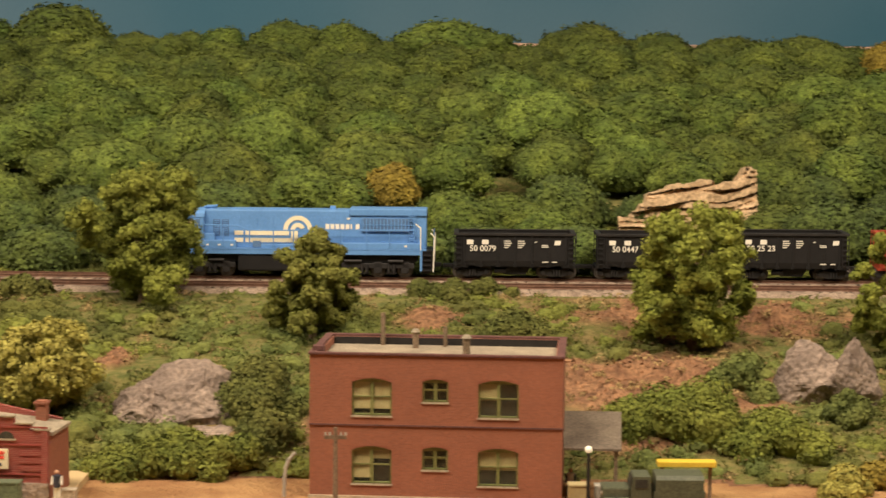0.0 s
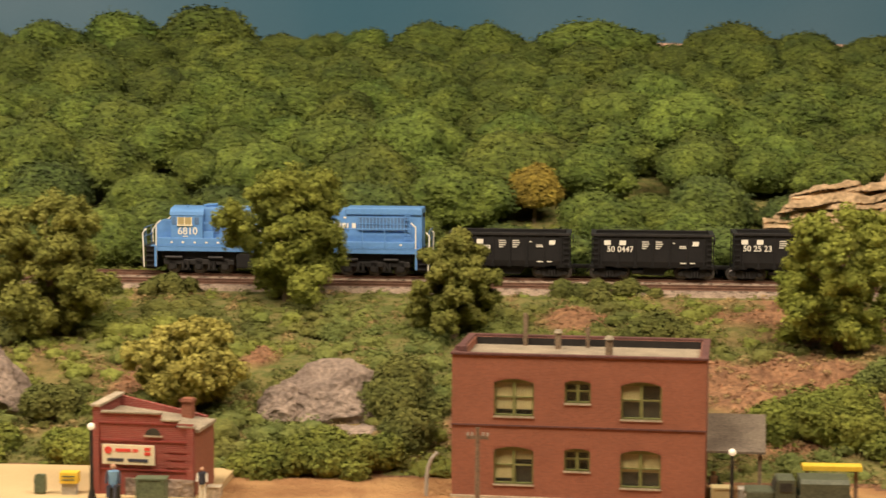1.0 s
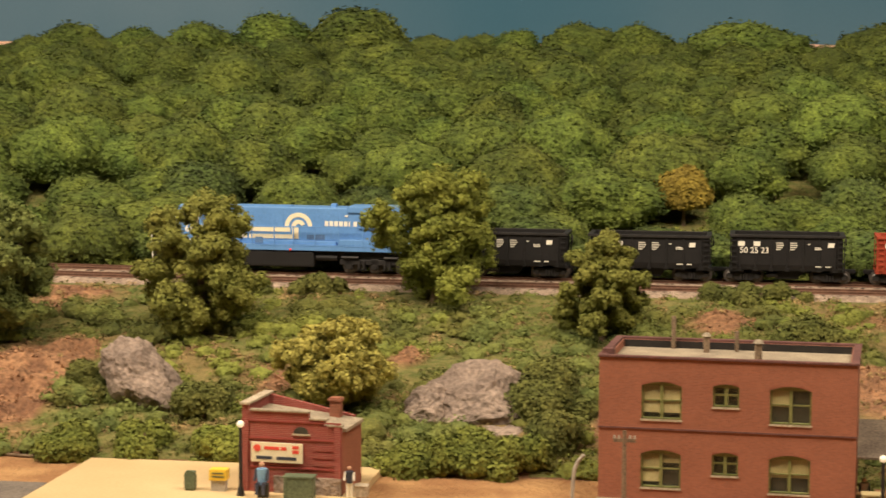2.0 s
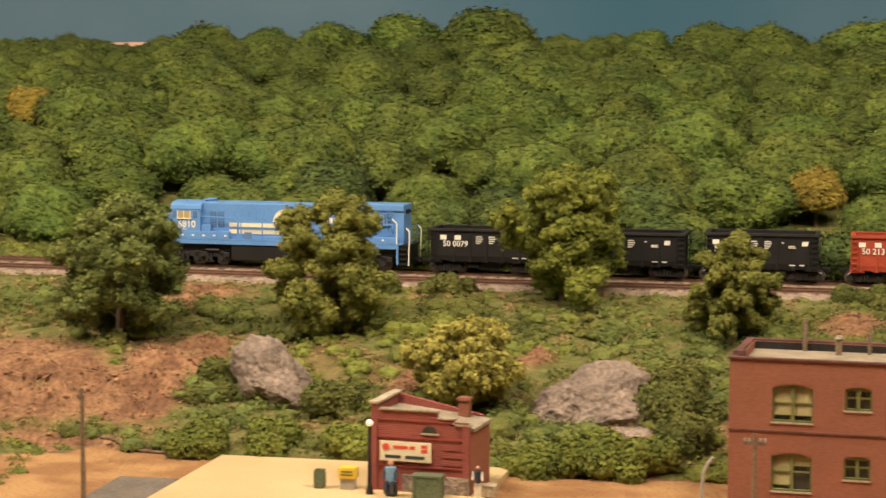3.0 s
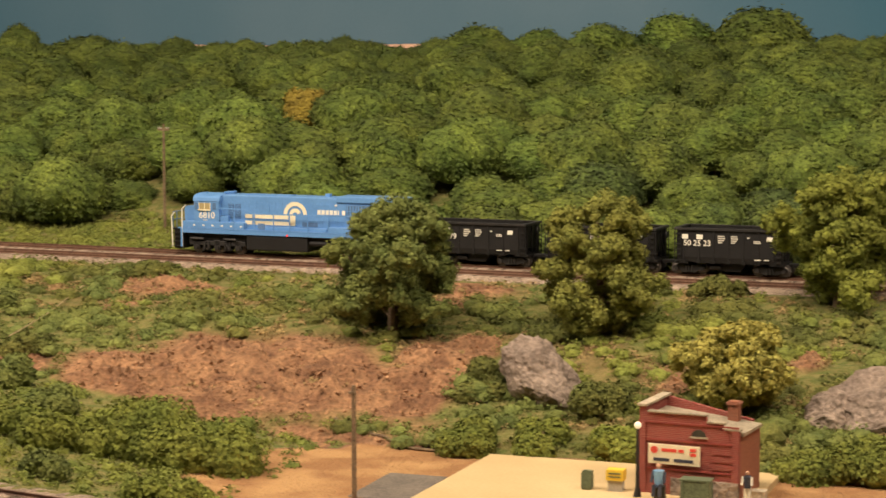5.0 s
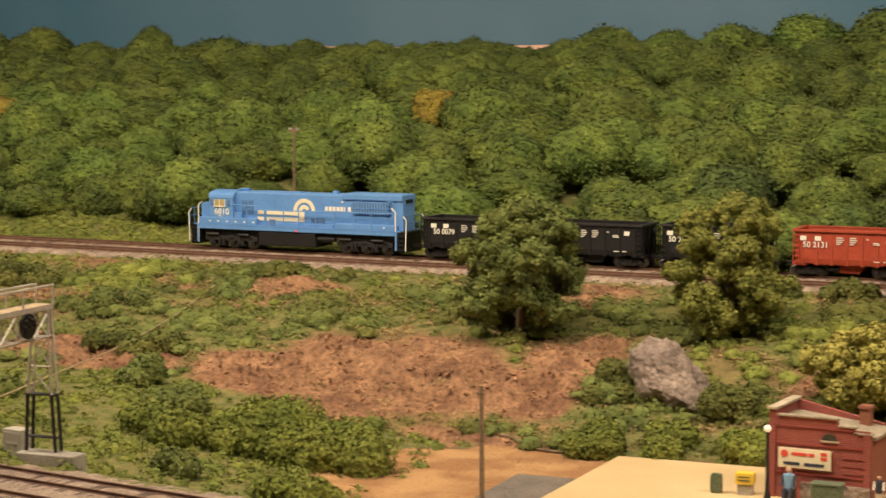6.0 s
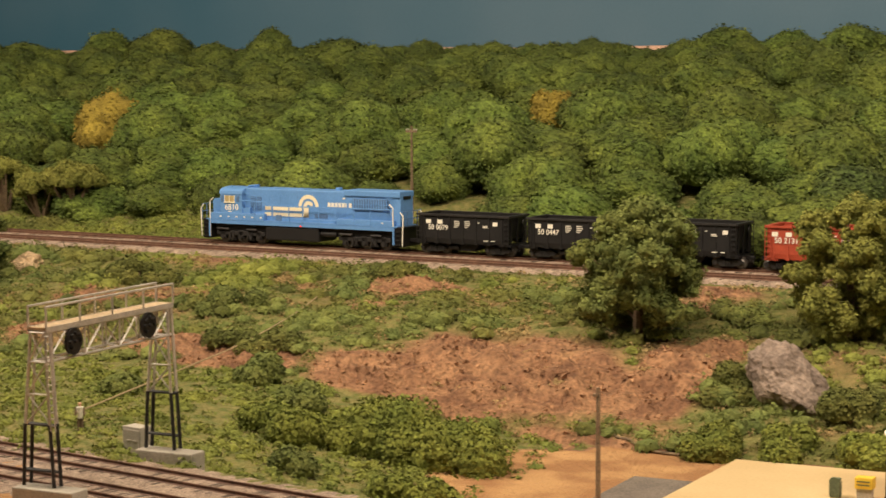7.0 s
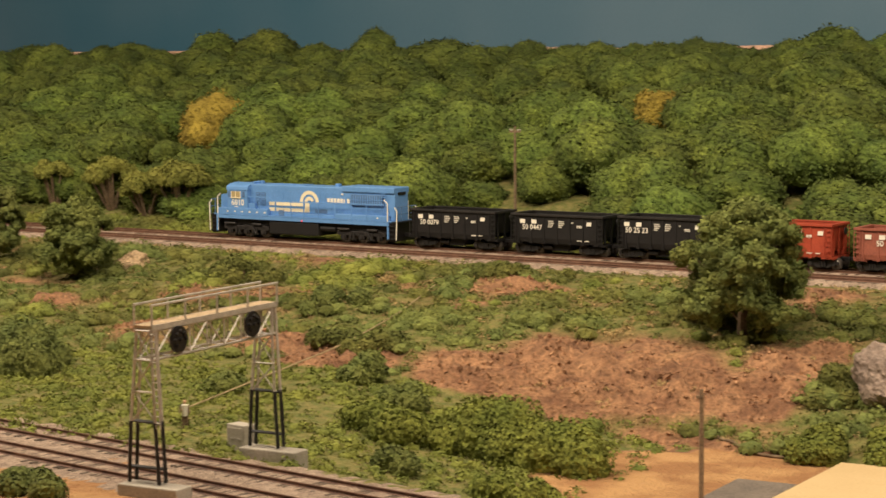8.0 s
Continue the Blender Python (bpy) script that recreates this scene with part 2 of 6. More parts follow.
def ground_z(x, y):
    v = y - track_y(x)
    yf = bank_foot(x)
    zl = low_z(x)
    p = 0.2 * x + 0.98 * y
    shelf = sstep(0.835, 0.805, p) * sstep(0.36, 0.46, -x)
    zl = zl + (-0.0505 - zl) * shelf
    n = noise.noise(Vector((x * 14, y * 14, 0.5))) * 0.006 + noise.noise(Vector((x * 45, y * 45, 1.5))) * 0.0022
    if v < EDGE:
        w = (y - yf) / (track_y(x) + EDGE - yf)
        if w <= 0:
            return zl + n * 0.12
        s = 0.5 * w + 0.5 * w ** 0.8
        clay = math.exp(-(((x + 0.65) / 0.16) ** 2))
        s = s + clay * 0.22 * math.sin(math.pi * min(1, w * 1.15)) * (1 if w < 0.87 else 0)
        z = zl + (-0.0065 - zl) * s
        b = min(1.0, max(0.0, bare(x, y) * 1.6 - 0.3))
        if b > 0:
            q = Vector((x * 26, y * 40, 4))
            z += b * (0.0095 * noise.noise(q) + 0.0060 * noise.noise(q * 2.3) + 0.0042 * noise.noise(q * 4.1))
            step = (z + 0.002 * noise.noise(Vector((x * 20, y * 9, 8)))) / 0.009
            z += b * 0.0045 * (1 if (step % 1.0) > 0.5 else 0)
        return z + n * math.sin(math.pi * min(1, w)) * 1.3
    if v < 0.036:
        return -0.0065
    if v < 0.12:
        return -0.0065 + 0.016 * sstep(0.036, 0.12, v) + n * 0.3 * sstep(0.036, 0.08, v)
    w = (v - 0.12) / 0.62
    return 0.0095 + 0.142 * (min(1, w) ** 0.85) + n * 0.8


# ---- structure: room, backdrop, ground, roadbed ----
def room():
    wall = 0.05
    specs = [("floor", -5, 5, -3, 4, -1.25, -1.2), ("wall_front", -5, 5, -3.05, -3, -1.2, 1.5), ("wall_west", -5.05, -5, -3, 4, -1.2, 1.5),
             ("wall_east", 5, 5.05, -3, 4, -1.2, 1.5), ("wall_north", -5, 5, 4, 4.05, -1.2, 1.5), ("ceiling", -5.05, 5.05, -3.05, 4.05, 1.5, 1.55)]
    for name, *b in specs:
        tagged(part(name, bx(*b), "room_wall"), "plain painted surface of the layout room", "room", kind="structure")


room()


def benchwork():
    """The boxed-in table that carries the layout."""
    ob = part("benchwork", bx(-3.4, 1.35, 0.3, 2.86, -1.2, -0.088, 0.004), "wood_grey")
    tagged(ob, "boxed wooden table under the model landscape", "benchwork", kind="structure")


benchwork()


def backdrop():
    pts = []
    for i in range(49):
        x = -3.4 + i * 0.1
        pts.append((x, track_y(x) + 0.98 + 0.02 * math.sin(x * 1.3)))
    v, f = [], []
    for x, y in pts:
        v += [(x, y, -0.1), (x, y, 0.95), (x, y + 0.01, 0.95), (x, y + 0.01, -0.1)]
    for i in range(len(pts) - 1):
        a, b = i * 4, i * 4 + 4
        for j in range(4):
            f.append((a + j, b + j, b + (j + 1) % 4, a + (j + 1) % 4))
    tagged(raw("backdrop", v, f, "sky", smooth=False), "blue painted sky board behind the wooded ridge", "backdrop", kind="structure")


backdrop()


def LOT(x, y):
    """The bare dirt lot and the gravel under the lower tracks."""
    d = math.hypot((x + 0.47) / 0.11, (y - 1.12) / 0.13)
    yy = 0.95 - 0.205 * (x + 0.74)
    return d + noise.noise(Vector((x * 12, y * 12, 2))) * 0.5 < 1.0 or y < yy - 0.005


def ground():
    xs = np.concatenate([np.arange(-3.4, -1.7, 0.05), np.arange(-1.7, 0.62, 0.006), np.arange(0.62, 1.4, 0.05)])
    ys = np.concatenate([np.arange(0.3, 0.8, 0.05), np.arange(0.8, 1.85, 0.006), np.arange(1.85, 2.9, 0.03)])
    v = [(x, y, ground_z(x, y)) for y in ys for x in xs]
    nx = len(xs)
    f = [(j * nx + i, j * nx + i + 1, (j + 1) * nx + i + 1, (j + 1) * nx + i) for j in range(len(ys) - 1) for i in range(nx - 1)]
    ob = raw("ground", v, f, "earth", smooth=True)
    cover = ob.data.attributes.new("bare", "FLOAT", "POINT")
    cover.data.foreach_set("value", [(2.0 if p[0] > -0.5 or LOT(p[0], p[1]) else 0.0) if p[1] < bank_foot(p[0]) else bare(p[0], p[1]) for p in v])
    tagged(ob, "modelled earth bank with clay cuts and turf", "ground", kind="structure")


def earth_material():
    m = mat("earth", (0.19, 0.092, 0.046), (0.34, 0.182, 0.09), 0.95, 60, 300, 1.0, grain=0.38, dist=0.005)
    nt = m.node_tree
    at = nt.nodes.new("ShaderNodeAttribute")
    at.attribute_name = "bare"
    mr = nt.nodes.new("ShaderNodeMapRange")
    mr.inputs["From Min"].default_value, mr.inputs["From Max"].default_value = 0.1, 0.45
    nt.links.new(at.outputs["Fac"], mr.inputs["Value"])
    mix = nt.nodes.new("ShaderNodeMix")
    mix.data_type = "RGBA"
    tc = nt.nodes.new("ShaderNodeTexCoord")
    nz = nt.nodes.new("ShaderNodeTexNoise")
    nz.inputs["Scale"].default_value, nz.inputs["Detail"].default_value = 120, 5
    nt.links.new(tc.outputs["Object"], nz.inputs["Vector"])
    rp = nt.nodes.new("ShaderNodeValToRGB")
    rp.color_ramp.elements[0].position, rp.color_ramp.elements[1].position = 0.38, 0.62
    rp.color_ramp.elements[0].color, rp.color_ramp.elements[1].color = (0.11, 0.13, 0.026, 1), (0.22, 0.19, 0.06, 1)
    nt.links.new(nz.outputs["Fac"], rp.inputs["Fac"])
    hsv = [n for n in nt.nodes if n.type == "HUE_SAT"][0]
    bs = nt.nodes["Principled BSDF"]
    nt.links.new(mr.outputs["Result"], mix.inputs[0])
    nt.links.new(rp.outputs["Color"], mix.inputs[6])
    nt.links.new(hsv.outputs["Color"], mix.inputs[7])
    lot = nt.nodes.new("ShaderNodeMix")
    lot.data_type = "RGBA"
    ml = nt.nodes.new("ShaderNodeMapRange")
    ml.inputs["From Min"].default_value, ml.inputs["From Max"].default_value = 1.45, 1.95
    nt.links.new(at.outputs["Fac"], ml.inputs["Value"])
    rl = nt.nodes.new("ShaderNodeValToRGB")
    rl.color_ramp.elements[0].position, rl.color_ramp.elements[1].position = 0.4, 0.62
    rl.color_ramp.elements[0].color, rl.color_ramp.elements[1].color = (0.33, 0.165, 0.065, 1), (0.5, 0.29, 0.12, 1)
    nl = nt.nodes.new("ShaderNodeTexNoise")
    nl.inputs["Scale"].default_value, nl.inputs["Detail"].default_value = 28, 7
    nt.links.new(tc.outputs["Object"], nl.inputs["Vector"])
    nt.links.new(nl.outputs["Fac"], rl.inputs["Fac"])
    nt.links.new(ml.outputs["Result"], lot.inputs[0])
    nt.links.new(mix.outputs[2], lot.inputs[6])
    nt.links.new(rl.outputs["Color"], lot.inputs[7])
    nt.links.new(lot.outputs[2], bs.inputs["Base Color"])
    M["earth"] = m


earth_material()
ground()


def ridge_edge():
    """The bare plaster rim of the hill, seen through gaps in the ridge trees."""
    v, f = [], []
    n = 120
    for i in range(n + 1):
        x = -2.6 + i * 0.03
        y = track_y(x) + 0.87
        z = 0.1885 + 0.0025 * noise.noise(Vector((x * 9, 0, 0)))
        v += [(x, y - 0.02, 0.10), (x, y - 0.004, z - 0.003), (x, y, z), (x, y + 0.03, z - 0.004), (x, y + 0.05, 0.10)]
    for i in range(n):
        for j in range(4):
            f.append((i * 5 + j, i * 5 + 5 + j, i * 5 + 6 + j, i * 5 + 1 + j))
    tagged(raw("hill_rim", v, f, "plaster", smooth=True), "bare pink plaster rim of the hill", "hill rim", kind="structure")


ridge_edge()


def rail_track(name, line, x0, x1, label, bed=0.0175, top=0.0, loose_ties=False):
    """A track along the plan line y = line(x) at height top, with bed, ties and two rails."""
    root = empty(name, Matrix.Translation((x0, line(x0), top)), label, "track")
    n = int((x1 - x0) / 0.004)
    mids = []
    for i in range(n + 1):
        x = x0 + (x1 - x0) * i / n
        slope = (line(x + 0.001) - line(x - 0.001)) / 0.002
        d = Vector((1, slope)).normalized()
        mids.append((x - x0, line(x) - line(x0), -d.y, d.x))

    def sweep(prof, rough=0.0, step=1):
        v, f = [], []
        rows = mids[::step]
        for x, y, nx, ny in rows:
            for p, q in prof:
                k = p + random.uniform(-rough, rough)
                v.append((x + nx * k, y + ny * k, q + random.uniform(-rough, rough) * 0.8))
        m = len(prof)
        for i in range(len(rows) - 1):
            for j in range(m - 1):
                f.append((i * m + j, (i + 1) * m + j, (i + 1) * m + j + 1, i * m + j + 1))
        return v, f

    prof = [(-bed - 0.009, -0.0125), (-bed, -0.0036), (-0.0145, -0.0025), (-0.0075, -0.00235), (0.0075, -0.00235), (0.0145, -0.0025), (bed, -0.0036), (bed + 0.009, -0.0125)]
    raw("ballast_bed", *sweep(prof, 0.0006), "ballast", root, "tan crushed stone ballast")
    rail = [(-0.0012, -0.0022), (-0.0004, -0.0016), (-0.0004, -0.0007), (-0.0007, -0.0006), (-0.0007, 0.0), (0.0007, 0.0), (0.0007, -0.0006), (0.0004, -0.0007), (0.0004, -0.0016), (0.0012, -0.0022), (-0.0012, -0.0022)]
    for s in (-1, 1):
        raw("rail", *sweep([(p + s * 0.0089, q) for p, q in rail], 0.0, 3), "rail", root, "rusty brown steel rail")
    bm = bmesh.new()
    lone = bpy.data.meshes.new("tie")
    if loose_ties:
        box(bm, -0.0013, 0.0013, -0.0148, 0.0148, -0.0046, -0.0022, 0.0002).to_mesh(lone)
        lone.materials.append(M["tie"])
        bm.clear()
    for i in range(int((x1 - x0) / 0.0064)):
        x, y, nx, ny = mids[min(n, int(i * 0.0064 / (x1 - x0) * n))]
        at = x + random.uniform(-0.0004, 0.0004)
        if loose_ties:
            ob = new("tie", lone)
            ob.parent = root
            ob.matrix_basis = Matrix.Translation((at, y + random.uniform(-0.0004, 0.0004), -random.uniform(0, 0.0003))) @ Matrix.Rotation(math.atan2(-nx, ny) + random.uniform(-0.02, 0.02), 4, "Z")
            continue
        old = len(bm.verts)
        box(bm, -0.0013, 0.0013, -0.0148 + random.uniform(-0.0005, 0.0005), 0.0148, -0.0046, -0.0022 - random.uniform(0, 0.0003))
        bm.verts.ensure_lookup_table()
        for vert in bm.verts[old:]:
            c = vert.co
            vert.co = (at + c.x * ny + c.y * nx, y - c.x * nx + c.y * ny, c.z)
    if loose_ties:
        bm.free()
    else:
        tagged(part("tie_row", bm, "tie", root, "dark timber ties"), kind="stuff")
    return root


rail_track("railway_track", track_y, -2.6, 1.2, "far main line track on tan ballast, under the train")
rail_track("railway_track", lambda x: track_y(x) - TWIN, -2.6, 1.2, "near main line track on tan ballast along the bank edge")


# ---- train ----
def wheelset(parent, x, r, name="wheelset"):
    bm = bmesh.new()
    rod(bm, (0, -0.0085, 0), (0, 0.0085, 0), 0.0011)
    for s in (-1, 1):
        rod(bm, (0, s * 0.0072, 0), (0, s * 0.0092, 0), r, seg=24)
        rod(bm, (0, s * 0.0068, 0), (0, s * 0.0074, 0), r * 1.1, seg=24)
        rod(bm, (0, s * 0.0092, 0), (0, s * 0.0096, 0), r * 0.72, r * 0.6, seg=16)
        rod(bm, (0, s * 0.0096, 0), (0, s * 0.0105, 0), r * 0.25, seg=10)
        for k in range(4):
            a = k * math.pi / 2
            rod(bm, (math.cos(a) * r * 0.45, s * 0.0094, math.sin(a) * r * 0.45), (math.cos(a) * r * 0.45, s * 0.0099, math.sin(a) * r * 0.45), r * 0.1, seg=6)
    ob = part(name, bm, "steel", parent, "dark steel wheels on an axle")
    ob.location = (x, 0, r)
    WHEELS.append((ob, x, r))
    return ob


WHEELS = []


def loco_truck(root, xc):
    bm = bmesh.new()
    for s in (-1, 1):
        y0, y1 = sorted((s * 0.0108, s * 0.0136))
        box(bm, xc - 0.029, xc + 0.029, y0, y1, 0.0075, 0.0118, 0.0006)
        for dx in (-0.0215, 0, 0.0215):
            box(bm, xc + dx - 0.0032, xc + dx + 0.0032, y0, y1 + (0.0008 if s > 0 else 0), 0.0035, 0.0125, 0.0005)
            rod(bm, (xc + dx, s * 0.0125, 0.0060), (xc + dx, s * 0.0150, 0.0060), 0.0022, seg=12)
        for dx in (-0.0108, 0.0108):
            for k in (-0.002, 0.002):
                rod(bm, (xc + dx + k, s * 0.0138, 0.0045), (xc + dx + k, s * 0.0138, 0.0105), 0.0012, seg=8)
            box(bm, xc + dx - 0.004, xc + dx + 0.004, y0, y1, 0.0030, 0.0045)
        rod(bm, (xc - 0.027, s * 0.0145, 0.0135), (xc - 0.013, s * 0.0145, 0.0135), 0.0012, seg=8)
        rod(bm, (xc + 0.008, s * 0.0145, 0.0135), (xc + 0.02, s * 0.0145, 0.0135), 0.0012, seg=8)
        rod(bm, (xc + 0.009, s * 0.0148, 0.0100), (xc + 0.013, s * 0.0148, 0.0040), 0.0006, seg=6)
    box(bm, xc - 0.02, xc + 0.02, -0.0105, 0.0105, 0.0085, 0.0125)
    t = part("truck", bm, "black_worn", root, "black six-wheel truck sideframes")
    for dx in (-0.0215, 0, 0.0215):
        wheelset(t, xc + dx, 0.0058)
    return t


def arc(cx, cz, r0, r1, a0, a1, y, n=28):
    bm = bmesh.new()
    rows = []
    for i in range(n + 1):
        a = radians(a0 + (a1 - a0) * i / n)
        rows.append([bm.verts.new((cx + math.cos(a) * r, yy, cz + math.sin(a) * r)) for r, yy in ((r0, y), (r1, y), (r1, y + 0.0002), (r0, y + 0.0002))])
    for p, q in zip(rows, rows[1:]):
        for j in range(4):
            bm.faces.new((p[j], q[j], q[(j + 1) % 4], p[(j + 1) % 4]))
    bm.faces.new(rows[0])
    bm.faces.new(rows[-1][::-1])
    bmesh.ops.recalc_face_normals(bm, faces=bm.faces)
    return bm


def locomotive():
    """Six-axle diesel; x = 0 at its front step, to the rear along +x; z = 0 on the rail."""
    root = empty("locomotive", Matrix(), "light blue six-axle diesel model locomotive with cream stripes", "locomotive")
    N = -0.0112  # near hood side
    # frame and walkway skirt
    bm = bx(0.0, 0.2115, -0.0172, 0.0172, 0.0185, 0.0222, 0.0004)
    part("side_sill", bm, "blue", root)
    part("walkway", bx(-0.004, 0.2155, -0.0174, 0.0174, 0.0222, 0.0232), "blue", root)
    part("underframe", bx(0.004, 0.208, -0.0125, 0.0125, 0.0128, 0.0186), "black", root, "black underframe")
    for s in (-1, 1):
        y0, y1 = sorted((s * 0.0112, s * 0.0170))
        part("side_cabinet", bx(0.0, 0.064, y0, y1, 0.0232, 0.0292, 0.0004), "blue", root)
        part("side_cabinet", bx(0.148, 0.2105, y0, y1, 0.0232, 0.0278, 0.0004), "blue", root)
        y0, y1 = sorted((s * 0.0112, s * 0.0150))
        part("side_cabinet", bx(0.0775, 0.1455, y0, y1, 0.0232, 0.0262, 0.0003), "blue", root)
        part("equipment_box", bx(0.0385, 0.047, y0, y1, 0.0292, 0.0345, 0.0003), "blue", root)
    # hoods
    part("long_hood", bx(0.038, 0.2155, -0.0112, 0.0112, 0.0225, 0.0535, 0.0011), "blue", root)
    hood = part("radiator_section", bx(0.154, 0.2157, -0.0125, 0.0125, 0.0492, 0.0550, 0.0010), "blue", root, "raised blue radiator hood")
    part("short_hood", prism([(-0.0005, 0.0225), (-0.0005, 0.0405), (0.001, 0.0422), (0.013, 0.0428), (0.013, 0.0225)], "y", -0.0105, 0.0105), "blue", root)
    # cab
    cab = part("cab", bx(0.0125, 0.0385, -0.0165, 0.0165, 0.0225, 0.0480, 0.0005), "blue", root)
    roof = []
    for i in range(13):
        a = math.pi * i / 12
        roof.append((-0.0169 * math.cos(a), 0.0475 + 0.0068 * math.sin(a) ** 0.6 if 0 < i < 12 else 0.0475))
    part("cab_roof", prism(roof, "x", 0.0118, 0.0392), "blue", cab)
    for s in (-1, 1):
        y = s * 0.0166
        for x0, x1 in ((0.0135, 0.0165), (0.0185, 0.0235), (0.0240, 0.0292), (0.0320, 0.0355)):
            mid = x0 > 0.016 and x1 < 0.03
            part("side_window", bx(x0, x1, y - 0.0002, y + 0.0002, 0.0402, 0.0460), "blind" if mid else "blue_dim", cab, "pale cab window" if mid else "grey cab window")
        part("window_sill", bx(0.0175, 0.0302, min(y, y * 1.06), max(y, y * 1.06), 0.0391, 0.0400), "cream", cab, "cream arm rest under the cab window")
        for xm in (0.0182, 0.0237, 0.0295):
            part("window_post", bx(xm - 0.0003, xm + 0.0003, min(y, y * 1.02), max(y, y * 1.02), 0.0400, 0.0462), "cream", cab, "cream window post")
    text_part("road_number", "6810", 0.0082, Matrix.Translation((0.0262, -0.0167, 0.0347)) @ Matrix.Rotation(math.pi / 2, 4, "X"), "white", cab)
    part("builder_mark", bx(0.022, 0.0265, -0.0168, -0.0166, 0.0303, 0.0309), "white", cab, "small white mark")
    # cab-to-hood louvres and doors
    for x0 in (0.0455, 0.0525):
        lv = part("louvre_door", bx(x0, x0 + 0.0055, N - 0.0003, N, 0.0325, 0.0455), "blue_dim", root, "louvred hood door")
        for k in range(8):
            part("louvre", bx(x0 + 0.0006, x0 + 0.0049, N - 0.0006, N - 0.0003, 0.0335 + k * 0.0015, 0.0341 + k * 0.0015), "blue", lv)
    for k in range(14):
        x0 = 0.061 + k * 0.0066
        part("hood_door", bx(x0, x0 + 0.0062, N - 0.0002, N, 0.0268, 0.0475), "blue", root)
    g = part("radiator_grille", bx(0.164, 0.2035, -0.0129, -0.0112, 0.0368, 0.0473), "blue_dim", root, "blue grey radiator grille")
    for k in range(14):
        part("grille_slat", bx(0.1645 + k * 0.0028, 0.1653 + k * 0.0028, -0.0132, -0.0129, 0.0372, 0.0469), "blue", g)
    part("grille_rail", bx(0.164, 0.2035, -0.0134, -0.0130, 0.0418, 0.0424), "blue", g)
    part("vent_panel", bx(0.120, 0.135, N - 0.0004, N, 0.0272, 0.0312), "blue_dim", root, "mesh vent panel")
    part("vent_panel", bx(0.0775, 0.084, N - 0.0042, N - 0.0038, 0.0238, 0.0290), "blue_dim", root, "mesh vent panel")
    # stripes and emblem as plain shapes
    y = N - 0.0005
    for z0, z1 in ((0.0332, 0.0366), (0.0276, 0.0310)):
        part("stripe", bx(0.0625, 0.0695, y, y + 0.0002, z0, z1), "cream", root, "cream paint stripe")
    part("stripe", bx(0.0712, 0.1060, y, y + 0.0002, 0.0332, 0.0366), "cream", root, "cream paint stripe")
    part("stripe", bx(0.0712, 0.1130, y, y + 0.0002, 0.0276, 0.0310), "cream", root, "cream paint stripe")
    part("stripe", bx(0.1075, 0.1130, y, y + 0.0002, 0.0276, 0.0372), "cream", root, "cream paint stripe")
    part("emblem_arc", arc(0.1130, 0.0374, 0.0080, 0.0116, 0, 180, y - 0.0001), "cream", root, "cream half ring emblem")
    part("emblem_arc", arc(0.1130, 0.0374, 0.0024, 0.0058, 20, 200, y - 0.0001), "cream", root, "cream half ring emblem")
    part("stripe", bx(0.1014, 0.1050, y - 0.0001, y + 0.0001, 0.0340, 0.0372), "cream", root, "cream paint stripe")
    for k in range(7):  # lettering as plain blocks
        x0 = 0.1350 + k * 0.0040
        w = 0.0012 if k == 5 else 0.0031
        bm = bx(x0, x0 + w, y, y + 0.0002, 0.0385, 0.0425)
        part("lettering_block", bm, "white", root, "plain white lettering block")
    part("small_plate", bx(0.152, 0.1545, y, y + 0.0002, 0.0462, 0.0476), "white", root, "small white plate")
    for k, x0 in enumerate((0.012, 0.0215, 0.031, 0.0405, 0.050, 0.060, 0.198)):
        part("small_plate", bx(x0, x0 + 0.0021, -0.0172, -0.0170, 0.0252, 0.0264), "white", root, "small white plate")
    # roof fittings
    part("roof_fan", rod(bmesh.new(), (0.043, 0, 0.052), (0.043, 0, 0.0560), 0.0045, 0.004, 16), "blue", root)
    part("horn", rods([((0.037, -0.004, 0.0548), (0.046, -0.004, 0.0556)), ((0.039, -0.002, 0.0548), (0.048, -0.002, 0.0560)), ((0.040, -0.003, 0.0525), (0.040, -0.003, 0.0555))], 0.0008), "blue", root)
    part("exhaust_stack", bx(0.138, 0.1425, -0.0025, 0.0025, 0.053, 0.0562, 0.0004), "blue", root)
    part("hatch", bx(0.06, 0.105, -0.006, 0.006, 0.0535, 0.0541, 0.0002), "blue", root)
    part("marker_lamp", rod(bmesh.new(), (0.0262, -0.0155, 0.0545), (0.0262, -0.0155, 0.056), 0.0008), "blue", root)
    part("number_board", bx(0.2155, 0.2162, -0.006, 0.006, 0.0475, 0.0505), "black", root, "black rear number board")
    part("ladder", rods([((0.2015, -0.0136, 0.030), (0.2015, -0.0136, 0.050)), ((0.206, -0.0136, 0.030), (0.206, -0.0136, 0.050))] + [((0.2015, -0.0136, 0.0315 + i * 0.0035), (0.206, -0.0136, 0.0315 + i * 0.0035)) for i in range(6)], 0.0003), "blue", root)
    # tank, air reservoir
    part("fuel_tank", bx(0.0655, 0.1270, -0.0158, 0.0158, 0.0050, 0.0180, 0.0014), "black", root, "black fuel tank")
    part("air_reservoir", rod(bmesh.new(), (0.128, -0.0115, 0.0130), (0.146, -0.0115, 0.0130), 0.0028, seg=12), "black", root, "black air tank")
    part("red_light", bx(0.1070, 0.1085, -0.0178, -0.0171, 0.0186, 0.0200), "red_lamp", root, "small red marker light")
